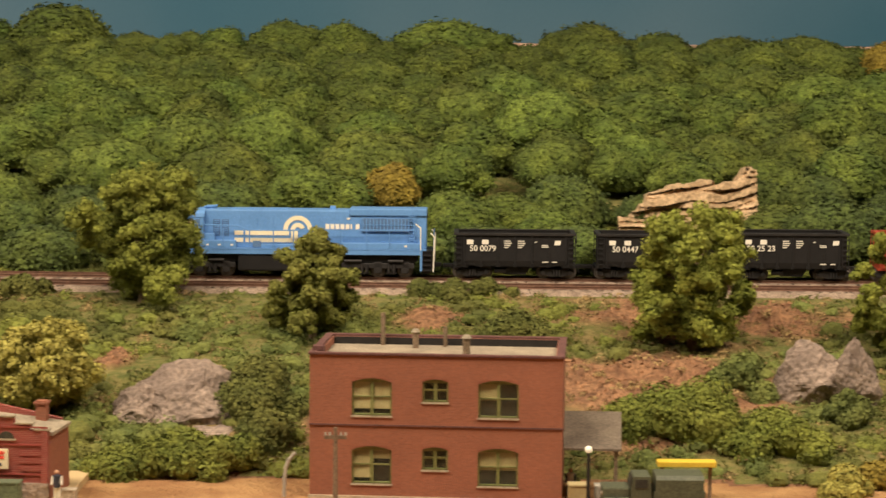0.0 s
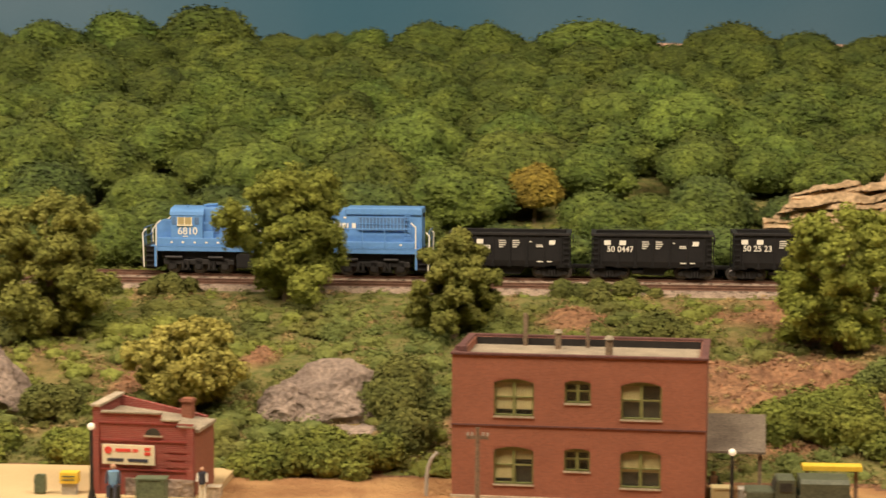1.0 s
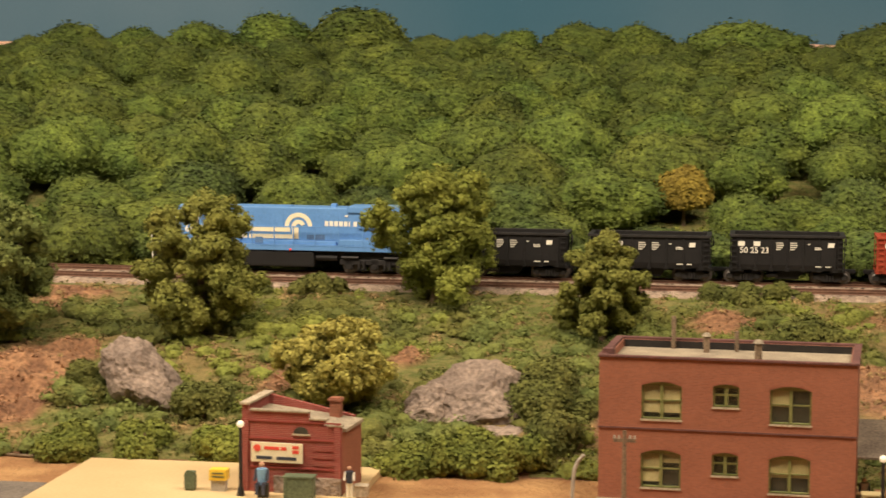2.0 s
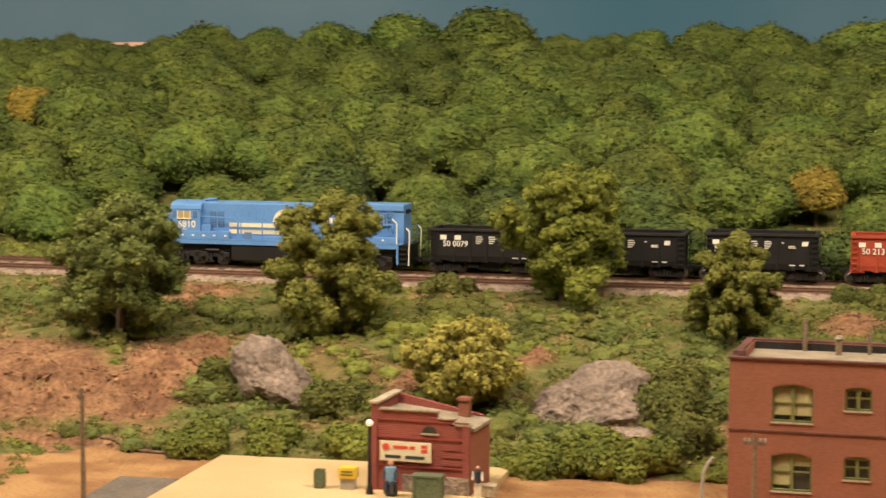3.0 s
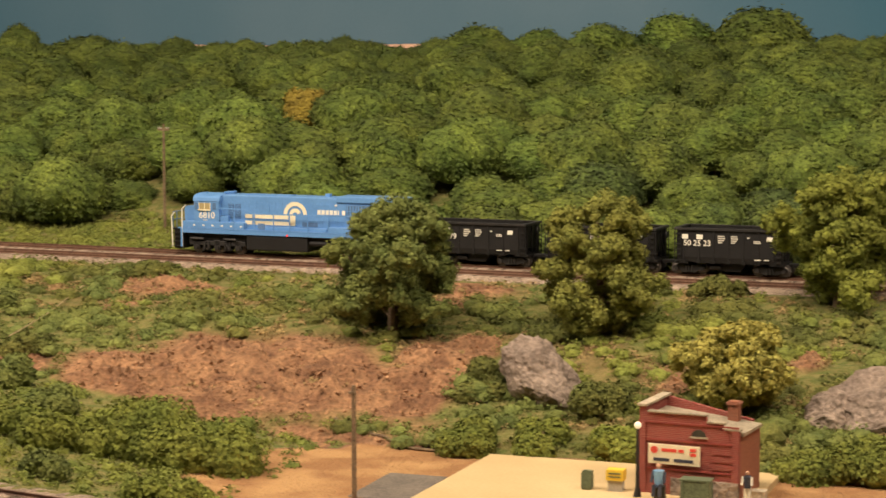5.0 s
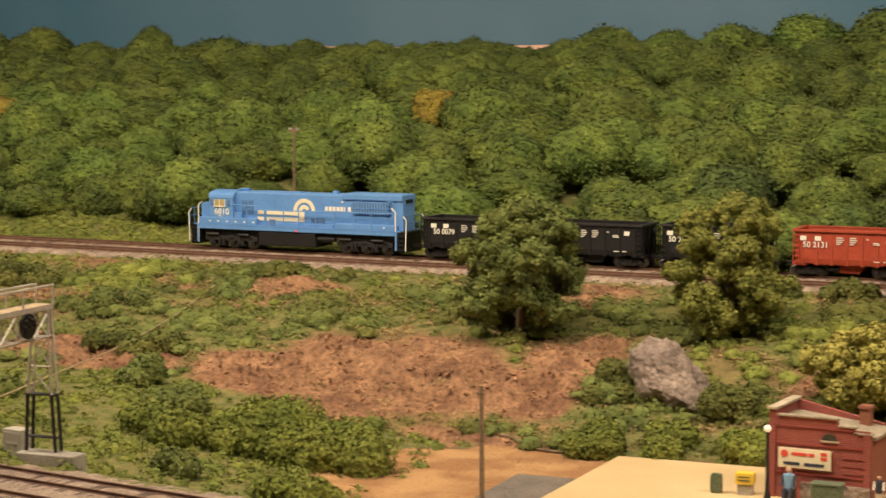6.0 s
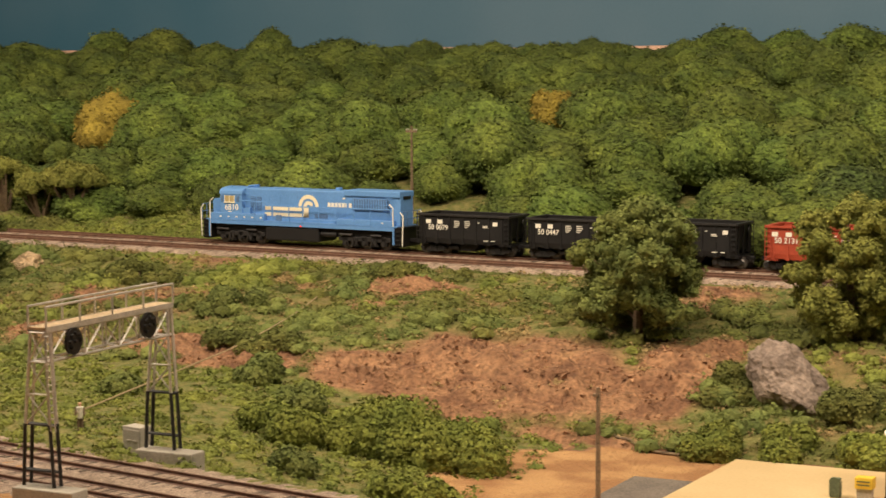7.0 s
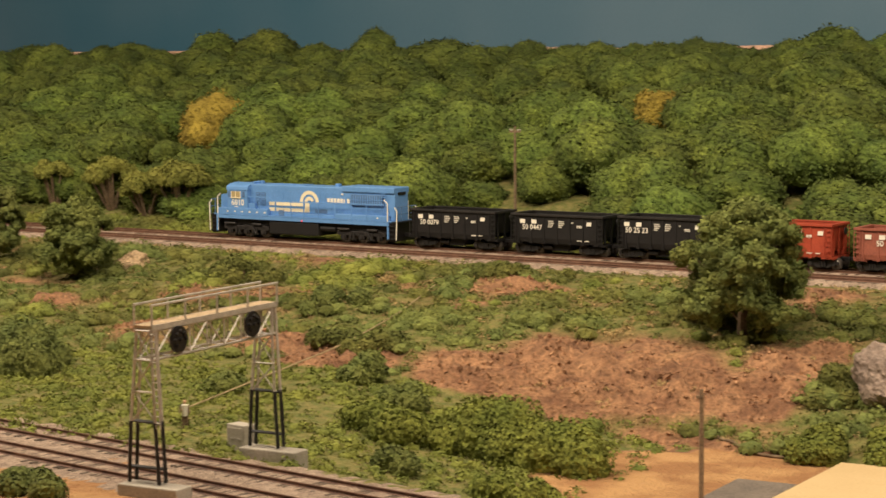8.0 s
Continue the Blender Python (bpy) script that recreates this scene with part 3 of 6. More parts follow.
    # pilots, steps, couplers, rails
    for end, s in ((0.0, -1), (0.2115, 1)):
        part("pilot", bx(min(end, end + s * 0.008), max(end, end + s * 0.008), -0.0165, 0.0165, 0.0040, 0.0222, 0.0005), "black", root, "black pilot plate")
        part("platform", bx(min(end, end + s * 0.010), max(end, end + s * 0.010), -0.0172, 0.0172, 0.0212, 0.0226), "black", root, "black end platform")
        part("coupler", bx(min(end + s * 0.008, end + s * 0.016), max(end + s * 0.008, end + s * 0.016), -0.002, 0.002, 0.0080, 0.0115, 0.0006), "black", root, "black knuckle coupler")
        for yy in (-0.0172, 0.0172):
            st = part("step_post", rods([((end, yy, 0.0060), (end, yy, 0.0230))], 0.0011), "blue", root)
            part("grab_rail", rods([((end - s * 0.0005, yy, 0.0060), (end - s * 0.0005, yy, 0.0400)), ((end - s * 0.0005, yy, 0.0400), (end - s * 0.0045, yy, 0.0435))], 0.0006), "white", root, "white grab rail")
            part("grab_rail", rods([((end + s * 0.0095, yy, 0.0055), (end + s * 0.0105, yy, 0.0330)), ((end + s * 0.0105, yy, 0.0330), (end + s * 0.0075, yy, 0.0365))], 0.0006), "white", root, "white grab rail")
            for k in range(4):
                part("step", bx(min(end + s * 0.001, end + s * 0.009), max(end + s * 0.001, end + s * 0.009), yy - 0.001, yy + 0.001, 0.0060 + k * 0.004, 0.0066 + k * 0.004), "black", st, "black step tread")
        part("end_rail", rods([((end + s * 0.0098, -0.016, 0.0225), (end + s * 0.0098, -0.016, 0.036)), ((end + s * 0.0098, -0.009, 0.0225), (end + s * 0.0098, -0.009, 0.037)), ((end + s * 0.0098, 0.009, 0.0225), (end + s * 0.0098, 0.009, 0.037)), ((end + s * 0.0098, -0.016, 0.037), (end + s * 0.0098, 0.016, 0.037)), ((end + s * 0.0098, -0.016, 0.030), (end + s * 0.0098, 0.016, 0.030))], 0.0004), "blue_dim", root, "grey blue end railing")
    for s in (-1, 1):
        yy = s * 0.0170
        part("handrail", rods([((0.0392, yy, 0.0415), (0.066, yy, 0.0410)), ((0.066, yy, 0.0410), (0.074, yy, 0.0375)), ((0.074, yy, 0.0375), (0.207, yy, 0.0385))], 0.0005), "blue", root)
        for x0 in (0.054, 0.075, 0.094, 0.110, 0.128, 0.148, 0.168, 0.186):
            part("stanchion", rods([((x0, yy, 0.0228), (x0, yy, 0.0385))], 0.0005), "blue", root)
    for xc in (0.0345, 0.1770):
        loco_truck(root, xc)
    return root


def ore_car(body, number, height, label, half=0.0492):
    """Four-axle open ore car; x = 0 at its middle."""
    root = empty("ore_car", Matrix(), label, "ore car", "ore cars of the train")
    H, L, W = height, half, 0.0178
    t = 0.0008
    # side sheets, leaning in a little towards the bottom
    for s in (-1, 1):
        side = part("side_sheet", prism([(s * (W - 0.0008), 0.0110), (s * W, 0.0150), (s * W, H), (s * (W - t), H), (s * (W - t), 0.0150), (s * (W - 0.0020), 0.0110)], "x", -L + 0.003, L - 0.003), body, root)
        for k in range(7):
            x = (k - 3) * (L - 0.0087) / 3
            y0, y1 = sorted((s * W, s * (W + 0.0006)))
            part("rib", bx(x - 0.0007, x + 0.0007, y0, y1, 0.0105, H - 0.001, 0.0002), body, side)
            part("rib_foot", bx(x - 0.0014, x + 0.0014, y0, y1, 0.0100, 0.0125), body, side)
        y0, y1 = sorted((s * (W - 0.0008), s * (W + 0.0014)))
        part("top_rim", bx(-L + 0.001, L - 0.001, y0, y1, H - 0.0012, H + 0.0008, 0.0002), "black_worn" if body == "black" else body, root)
    for s in (-1, 1):
        e = part("end_sheet", prism([(s * (L - 0.003), H), (s * (L - 0.0038), H), (s * (L - 0.0068), 0.017), (s * (L - 0.018), 0.0118), (s * (L - 0.018), 0.0108), (s * (L - 0.006), 0.0158)], "y", -W + 0.0004, W - 0.0004), body, root)
        x0, x1 = sorted((s * (L - 0.0046), s * (L - 0.0008)))
        part("end_rim", bx(x0, x1, -W, W, H - 0.0012, H + 0.0008), "black_worn" if body == "black" else body, root)
        for k in range(3):
            a, b = sorted((s * (L - 0.004), s * (L - 0.0024)))
            part("end_rib", bx(a, b, -W + 0.006 + k * 0.0115, -W + 0.0075 + k * 0.0115, 0.012, H - 0.001), body, e)
        a, b = sorted((s * (L - 0.012), s * (L - 0.0005)))
        part("end_platform", bx(a, b, -0.0165, 0.0165, 0.0092, 0.0110), body, root)
        for yy in (-W - 0.0012, W + 0.0012):
            part("ladder", rods([((s * (L - 0.0015), yy, 0.010), (s * (L - 0.0015), yy, H - 0.002)), ((s * (L - 0.0065), yy, 0.010), (s * (L - 0.0065), yy, H - 0.002))] + [((s * (L - 0.0065), yy, 0.0125 + i * 0.0042), (s * (L - 0.0015), yy, 0.0125 + i * 0.0042)) for i in range(6)], 0.00035), body, root)
        a, b = sorted((s * (L - 0.001), s * (L + 0.0080)))
        part("coupler", bx(a, b, -0.0018, 0.0018, 0.0075, 0.0108, 0.0006), "black", root, "black knuckle coupler")
        a = s * (L + 0.0005)
        part("brake_hose", rods([((a, -0.005, 0.010), (a + s * 0.002, -0.005, 0.0045))], 0.0005), "black", root)
    part("hopper_floor", bx(-L + 0.017, L - 0.017, -W + 0.001, W - 0.001, 0.0104, 0.0120), body, root)
    part("center_sill", bx(-L + 0.002, L - 0.002, -0.0035, 0.0035, 0.0075, 0.0104), "black", root, "black centre sill")
    part("hopper_chute", prism([(-0.014, 0.0105), (-0.0085, 0.0035), (0.0085, 0.0035), (0.014, 0.0105)], "y", -0.012, 0.012), "black" if body == "black" else body, root)
    part("brake_cylinder", rod(bmesh.new(), (-0.016, -0.012, 0.0068), (-0.007, -0.012, 0.0068), 0.0022, seg=10), "black", root, "black brake cylinder")
    part("brake_wheel", rod(bmesh.new(), (L + 0.0002, 0.006, H - 0.006), (L + 0.0010, 0.006, H - 0.006), 0.0032, seg=14), "black", root)
    for xc in (-0.0335, 0.0335):
        bm = bmesh.new()
        for s in (-1, 1):
            y0, y1 = sorted((s * 0.0108, s * 0.0130))
            pts = [(-0.0135, 0.0062), (-0.0095, 0.0082), (0.0095, 0.0082), (0.0135, 0.0062), (0.0135, 0.0045), (0.0105, 0.0045), (0.0045, 0.0018), (-0.0045, 0.0018), (-0.0105, 0.0045), (-0.0135, 0.0045)]
            b2 = prism([(xc + p, q) for p, q in pts], "y", y0, y1)
            tmp = bpy.data.meshes.new("tmp")
            b2.to_mesh(tmp)
            b2.free()
            bm.from_mesh(tmp)
            bpy.data.meshes.remove(tmp)
            for dx in (-0.0105, 0.0105):
                rod(bm, (xc + dx, s * 0.012, 0.0052), (xc + dx, s * 0.0142, 0.0052), 0.0017, seg=10)
            for dx in (-0.0022, 0, 0.0022):
                rod(bm, (xc + dx, s * 0.0135, 0.0026), (xc + dx, s * 0.0135, 0.0072), 0.0009, seg=8)
        box(bm, xc - 0.003, xc + 0.003, -0.0108, 0.0108, 0.0040, 0.0078)
        tr = part("truck", bm, "black_worn", root, "black two-axle truck")
        for dx in (-0.0105, 0.0105):
            wheelset(tr, xc + dx, 0.0050)
    y = -W - 0.0008
    spin = Matrix.Rotation(math.pi / 2, 4, "X")
    for k, x0 in enumerate((-0.0382, -0.0262)):  # reporting mark as plain shapes
        part("mark_block", bx(x0, x0 + 0.0052, y, y + 0.0003, H - 0.0082, H - 0.0045), "white", root, "plain white lettering block")
    text_part("car_number", number, 0.0064, Matrix.Translation((-0.0255, -W - 0.0008, H - 0.0116)) @ spin, "white", root)
    for cx, rows in ((-0.0085, 4), (0.0022, 4)):
        for k in range(rows):
            w = (0.0052, 0.0060, 0.0050, 0.0035)[k]
            part("data_line", bx(cx, cx + w, y, y + 0.0003, H - 0.0058 - k * 0.0017, H - 0.0051 - k * 0.0017), "white", root, "row of small white lettering")
    for cx, w, dz in ((0.0155, 0.002, 0.0058), (0.0210, 0.005, 0.0085), (0.0210, 0.0055, 0.0097), (0.0215, 0.005, H - 0.0145), (0.0295, 0.004, H - 0.0145)):
        part("data_line", bx(cx, cx + w, y, y + 0.0003, H - dz - 0.0007, H - dz), "white", root, "row of small white lettering")
    part("emblem_panel", prism([(0.0310, H - 0.0085), (0.0358, H - 0.0085), (0.0364, H - 0.0050), (0.0316, H - 0.0050)], "y", y, y + 0.0003), "white", root, "plain white emblem panel")
    return root


loco = locomotive()
CARS = [
    ore_car("black", "50 0079", 0.0362, "black open ore car with white lettering, coupled behind the locomotive"),
    ore_car("black", "50 0447", 0.0362, "black open ore car with white lettering in mid train"),
    ore_car("black", "50 25 23", 0.0378, "taller black open ore car with white lettering", 0.0455),
    ore_car("red_car", "50 2131", 0.0378, "bright oxide red open ore car with white lettering", 0.0455),
    ore_car("brown_car", "50", 0.0362, "faded brown red open ore car"),
    ore_car("brown_car", "50", 0.0362, "faded brown red open ore car"),
]


# ---- plants ----
def leaf_cloud(rng, blobs, leaf, n, low=-0.35, core=0.86, spread=(0.84, 1.06)):
    """Small leaf faces over a cluster of lumps (x, y, z, r), with a dark heart in each lump. Returns vertices and faces."""
    blobs = np.array(blobs)
    w = blobs[:, 3] ** 2
    pick = rng.choice(len(blobs), n, p=w / w.sum())
    d = rng.normal(size=(n, 3))
    d /= np.linalg.norm(d, axis=1)[:, None]
    flip = d[:, 2] < low
    d[flip, 2] *= -1
    c = blobs[pick]
    lump = 1 + 0.12 * np.sin(d[:, 0] * 7 + pick) * np.sin(d[:, 1] * 6 + pick * 2) * np.sin(d[:, 2] * 7)
    p = c[:, :3] + d * (c[:, 3] * lump * rng.uniform(*spread, n))[:, None]
    nrm = d + rng.normal(size=(n, 3)) * 0.4
    nrm /= np.linalg.norm(nrm, axis=1)[:, None]
    a = np.cross(nrm, rng.normal(size=(n, 3)))
    a /= np.linalg.norm(a, axis=1)[:, None]
    b = np.cross(nrm, a)
    s = (leaf * rng.uniform(0.6, 1.3, n))[:, None]
    q = np.stack([p - a * s - b * s * 0.7, p + a * s - b * s * 0.6, p + b * s * 1.1 + nrm * s * 0.3], 1).reshape(-1, 3)
    f = np.arange(n * 3).reshape(-1, 3)
    vs, fs = [q], [f.tolist()]
    base = len(q)
    bm = bmesh.new()
    bmesh.ops.create_icosphere(bm, subdivisions=2, radius=1)
    iv = np.array([v.co[:] for v in bm.verts])
    fi = [[v.index for v in fc.verts] for fc in bm.faces]
    bm.free()
    for x, y, z, r in blobs:
        k = 1 + 0.1 * rng.normal(size=(len(iv), 1))
        vs.append(iv * r * core * k + (x, y, z))
        fs.append([[i + base for i in t] for t in fi])
        base += len(iv)
    return np.concatenate(vs), [t for g in fs for t in g]


def puff_crown(rng, R, n):
    """A broad leafy dome: bunches of foliage with creases between them, under a coat of small leaves."""
    lumps = [(Vector((math.cos(a) * math.cos(e), math.sin(a) * math.cos(e), math.sin(e))), rng.uniform(0.4, 0.75), rng.uniform(0.08, 0.24))
             for a, e in ((rng.uniform(0, 6.28), rng.uniform(-0.3, 1.3)) for _ in range(15))]
    bm = bmesh.new()
    bmesh.ops.create_icosphere(bm, subdivisions=4, radius=1)
    off = Vector((rng.uniform(0, 50), rng.uniform(0, 50), 0))
    co = []
    for v in bm.verts:
        d = v.co.normalized()
        k = 0.74
        for c, wide, high in lumps:
            k = max(k, 0.74 + high * max(0.0, 1 - ((d - c).length / wide) ** 2))
        cell = noise.voronoi(d * 4.2 + off)[0][0]
        fine = noise.voronoi(d * 9.0 + off)[0][0]
        k += 0.12 * (0.55 - cell) + 0.09 * (0.5 - fine) + 0.05 * noise.noise(d * 14 + off)
        co.append((d.x * k * R, d.y * k * R, (d.z if d.z > 0 else d.z * 0.7) * k * R * 0.88))
    faces = [[v.index for v in f.verts] for f in bm.faces]
    bm.free()
    co = np.array(co)
    upper = np.flatnonzero(co[:, 2] > -0.35 * R)
    pick = rng.choice(upper, size=n)
    d = co[pick] / np.linalg.norm(co[pick], axis=1)[:, None]
    p = co[pick] * rng.uniform(0.97, 1.07, n)[:, None] + rng.normal(size=(n, 3)) * R * 0.03
    nrm = d + np.array([0, 0, 0.35]) + rng.normal(size=(n, 3)) * 0.55
    nrm /= np.linalg.norm(nrm, axis=1)[:, None]
    a = np.cross(nrm, rng.normal(size=(n, 3)))
    a /= np.linalg.norm(a, axis=1)[:, None]
    b = np.cross(nrm, a)
    s = (rng.uniform(0.0009, 0.0021, n))[:, None]
    q = np.stack([p - a * s - b * s * 0.7, p + a * s - b * s * 0.6, p + b * s * 1.1 + nrm * s * 0.4], 1).reshape(-1, 3)
    base = len(co)
    return np.concatenate([co, q]), faces + (np.arange(n * 3).reshape(-1, 3) + base).tolist()


def puff_tree(rng, R, material, label, n=3300):
    root = empty("hillside_tree", Matrix(), label, "tree", "trees of the wooded hillside")
    v, f = puff_crown(rng, R * 1.08, n)
    v[:, 2] += R * 0.6
    raw("crown", v, f, material, root, smooth=True)
    part("trunk", rod(bmesh.new(), (0, 0, -0.03), (0, 0, R * 0.4), 0.0022, 0.0014, 6), "bark", root, "brown trunk under the crown")
    return root


# x, y, size, foliage, label
HILLSPOTS = [
    (-0.046, 1.805, 0.025, "leaf_yellow", "golden yellow foam tree on the hillside"),
    (-0.900, 2.090, 0.030, "leaf_yellow", "golden yellow foam tree on the hillside"),
    (-1.465, 2.040, 0.050, "leaf_yellow", "large golden yellow foam tree on the hillside"),
    (0.500, 2.300, 0.034, "leaf_yellow", "golden yellow foam tree near the ridge"),
]


RIDGE = [  # the tall trees along the ridge: compass angle in degrees, top of the crown, width
    (10.6, 0.238, 0.108), (6.2, 0.213, 0.060), (4.4, 0.220, 0.080), (2.8, 0.217, 0.072), (-0.3, 0.222, 0.125), (-3.9, 0.220, 0.092), (-5.9, 0.208, 0.080),
    (-8.2, 0.206, 0.095), (-9.8, 0.206, 0.085), (18.5, 0.218, 0.080), (16.8, 0.214, 0.072), (15.0, 0.220, 0.082), (13.0, 0.230, 0.095), (40.7, 0.208, 0.095),
    (37.9, 0.208, 0.085), (35.7, 0.222, 0.070), (34.2, 0.226, 0.085), (31.2, 0.226, 0.055), (29.3, 0.208, 0.090), (32.8, 0.206, 0.06), (8.6, 0.205, 0.06)]


def hill():
    rng = np.random.default_rng(5)
    kinds = [puff_tree(rng, R, "leaf_hill", "rounded green leafy tree on the hillside") for R in (0.036, 0.040, 0.045, 0.038, 0.043, 0.041)]
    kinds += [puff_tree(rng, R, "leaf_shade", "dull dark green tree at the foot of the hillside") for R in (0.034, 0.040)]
    used = set()
    back_v, back_f, base = [], [], 0
    row = 0
    v = 0.072
    while v < 0.85:
        x = -2.25 + (row % 2) * 0.037
        while x < 0.72:
            vv = v + rng.uniform(-0.018, 0.018)
            px = x + rng.uniform(-0.016, 0.016)
            py = track_y(px) + vv
            az = math.atan2(-px, py)
            skip = v < 0.17 and 0.14 < px < 0.285
            skip |= v < 0.12 and px < -0.62 - 0.1 * rng.random()
            skip |= abs(px + 0.919) < 0.045 and py < 1.80
            low = any(abs(px - hx) < R + 0.036 and -R * 1.2 - 0.07 < py - hy < -R for hx, hy, R, _, _ in HILLSPOTS)
            skip |= any(abs(px - hx) < R + 0.012 and -R <= py - hy < R * 0.9 for hx, hy, R, _, _ in HILLSPOTS)
            if -0.27 < az < 0.78 and not skip:
                s = rng.uniform(0.78, 1.2)
                s *= (0.8 if v < 0.2 else 0.62) if low else 1.0
                s = min(s, (0.1965 - ground_z(px, py)) / 0.061)
                sink = -0.012 if v < 0.2 else -0.004
                m = Matrix.Translation((px, py, ground_z(px, py) + sink + rng.uniform(-0.008, 0.006))) @ Matrix.Rotation(rng.uniform(0, 6.28), 4, "Z")
                k = int(rng.integers(6))
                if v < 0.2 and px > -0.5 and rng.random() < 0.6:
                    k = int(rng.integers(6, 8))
                if v < 0.47:
                    ob = kinds[k] if k not in used else copy_thing(kinds[k], m)
                    used.add(k)
                    ob.matrix_basis = m @ Matrix.Diagonal((s * rng.uniform(0.95, 1.3), s, s * rng.uniform(0.78, 1.05), 1))
                else:
                    src = kinds[k].children[0].data if kinds[k].children[0].name.startswith("crown") else kinds[k].children[1].data
                    co = np.empty(len(src.vertices) * 3, dtype=np.float32)
                    src.vertices.foreach_get("co", co)
                    co = co.reshape(-1, 3)
                    mm = np.array((m @ Matrix.Diagonal((s, s, s * 0.95, 1))))
                    back_v.append(co @ mm[:3, :3].T + mm[:3, 3])
                    back_f += [[i + base for i in p.vertices] for p in src.polygons]
                    base += len(co)
            x += 0.074
        v += 0.056
        row += 1
    for i, (deg, top, wide) in enumerate(RIDGE):
        px = -math.tan(radians(deg)) * 2.45
        py = track_y(px) + 0.80
        px *= py / 2.45
        z = ground_z(px, py)
        k = i % 6
        R = (0.036, 0.040, 0.045, 0.038, 0.043, 0.041)[k]
        ob = copy_thing(kinds[k], Matrix())
        ob["label"] = "tall rounded green leafy tree on the ridge"
        ob.matrix_basis = Matrix.Translation((px, py, z)) @ Matrix.Rotation(i * 1.7, 4, "Z") @ Matrix.Diagonal((wide / (1.6 * R), wide / (1.6 * R), (top - 0.005 - z) / (1.56 * R), 1))
    for i in range(75):
        px = -2.2 + i * 0.038 + rng.uniform(-0.008, 0.008)
        py = track_y(px) + 0.835
        k = i % 6
        src = [c for c in kinds[k].children if c.name.startswith("crown")][0].data
        co = np.empty(len(src.vertices) * 3, dtype=np.float32)
        src.vertices.foreach_get("co", co)
        s = (0.1875 + rng.uniform(-0.002, 0.002) - ground_z(px, py)) / 0.061
        turned = np.array(Matrix.Rotation(rng.uniform(0, 6.28), 3, "Z"))
        back_v.append((co.reshape(-1, 3) @ turned.T) * (0.85, 0.85, s) + (px, py, ground_z(px, py)))
        back_f += [[j + base for j in p.vertices] for p in src.polygons]
        base += len(src.vertices)
    ob = raw("ridge_woods", np.concatenate(back_v), back_f, "leaf_hill", smooth=True)
    tagged(ob, "dense rounded green woods along the ridge", "woods", kind="stuff")


hill()


def big_tree(name, x, y, z, h, w, material, label, seed, leaf=0.0012, n=42000, trunk=0.16, skirt=False):
    """A tree on the bank: tapered trunk, limbs, and a crown of many leafy lumps with an uneven outline."""
    rng = np.random.default_rng(seed)
    root = empty(name, Matrix.Translation((x, y, z)), label, "tree")
    bm = bmesh.new()
    rod(bm, (0, 0, -0.006), (0.001, 0, h * 0.55), w * 0.03 + 0.001, w * 0.018, 8)
    blobs = []
    base = 0.06 if skirt else trunk
    boughs = []
    for k in range(30):
        t = (k + rng.uniform(0, 1)) / 30
        prof = math.sin(math.pi * ((0.16 if skirt else 0.24) + (0.72 if skirt else 0.64) * t)) ** 0.6
        a = k * 2.4 + rng.uniform(-0.5, 0.5)
        rr = w * 0.38 * prof * rng.uniform(0.3, 1.08)
        boughs.append((math.cos(a) * rr, math.sin(a) * rr, h * (base + 0.06 + (0.84 - base) * t), w * (0.125 - 0.035 * t)))
        if k % 2:
            rod(bm, (0, 0, h * (0.12 + 0.45 * t)), boughs[-1][:3], w * 0.013, w * 0.006, 5)
    for cx, cy, cz, r in boughs:
        blobs.append((cx, cy, cz, r * 0.62))
        for k in range(7):
            d = rng.normal(size=3)
            d /= np.linalg.norm(d)
            blobs.append((cx + d[0] * r, cy + d[1] * r, max(h * base * 0.8, cz + d[2] * r * 0.7 - 0.15 * r), r * rng.uniform(0.32, 0.58)))
    blobs.append((0.04 * w, 0, h * 0.91, w * 0.08))
    v, f = leaf_cloud(rng, blobs, leaf, n, low=-0.8, core=0.72, spread=(0.72, 1.3))
    raw("crown", v, f, material, root)
    part("trunk", bm, "bark", root, "brown trunk and limbs")
    return root


BANK = [  # name, place on the bank x, y, height, width, foliage, label, bushy to the ground
    ("bank_tree", -0.226, 1.528, 0.103, 0.124, "leaf_tree", "bushy yellow-green tree on the bank beside the track", True),
    ("bank_tree", -0.093, 1.447, 0.080, 0.074, "leaf_olive_green", "small pale green tree below the track", True),
    ("bank_tree", 0.176, 1.420, 0.104, 0.112, "leaf_tree", "tall yellow-green tree on the bank", True),
    ("bank_tree", -0.389, 1.445, 0.105, 0.112, "leaf_olive_green", "dull olive-green tree on the bank", True),
    ("bank_tree", -0.537, 1.403, 0.107, 0.120, "leaf_dark", "spreading dark green tree with a bare trunk", False),
    ("bank_tree", -1.212, 1.460, 0.076, 0.092, "leaf_dark", "dark green tree with a bare trunk beside the track", False),
    ("bank_tree", -1.350, 1.512, 0.078, 0.064, "leaf_dark", "dark green tree beside the track", False),
    ("broad_tree", -0.261, 1.319, 0.056, 0.092, "leaf_olive", "broad yellow-olive tree behind the small brick shop", False),
    ("bank_tree", 0.318, 1.410, 0.110, 0.062, "leaf_tree", "yellow-green tree at the end of the bank", True),
]
for i, (nm, x, y, h, w, mt, lb, sk) in enumerate(BANK):
    big_tree(nm, x, y, ground_z(x, y), h, w, mt, lb, 20 + i, skirt=sk)


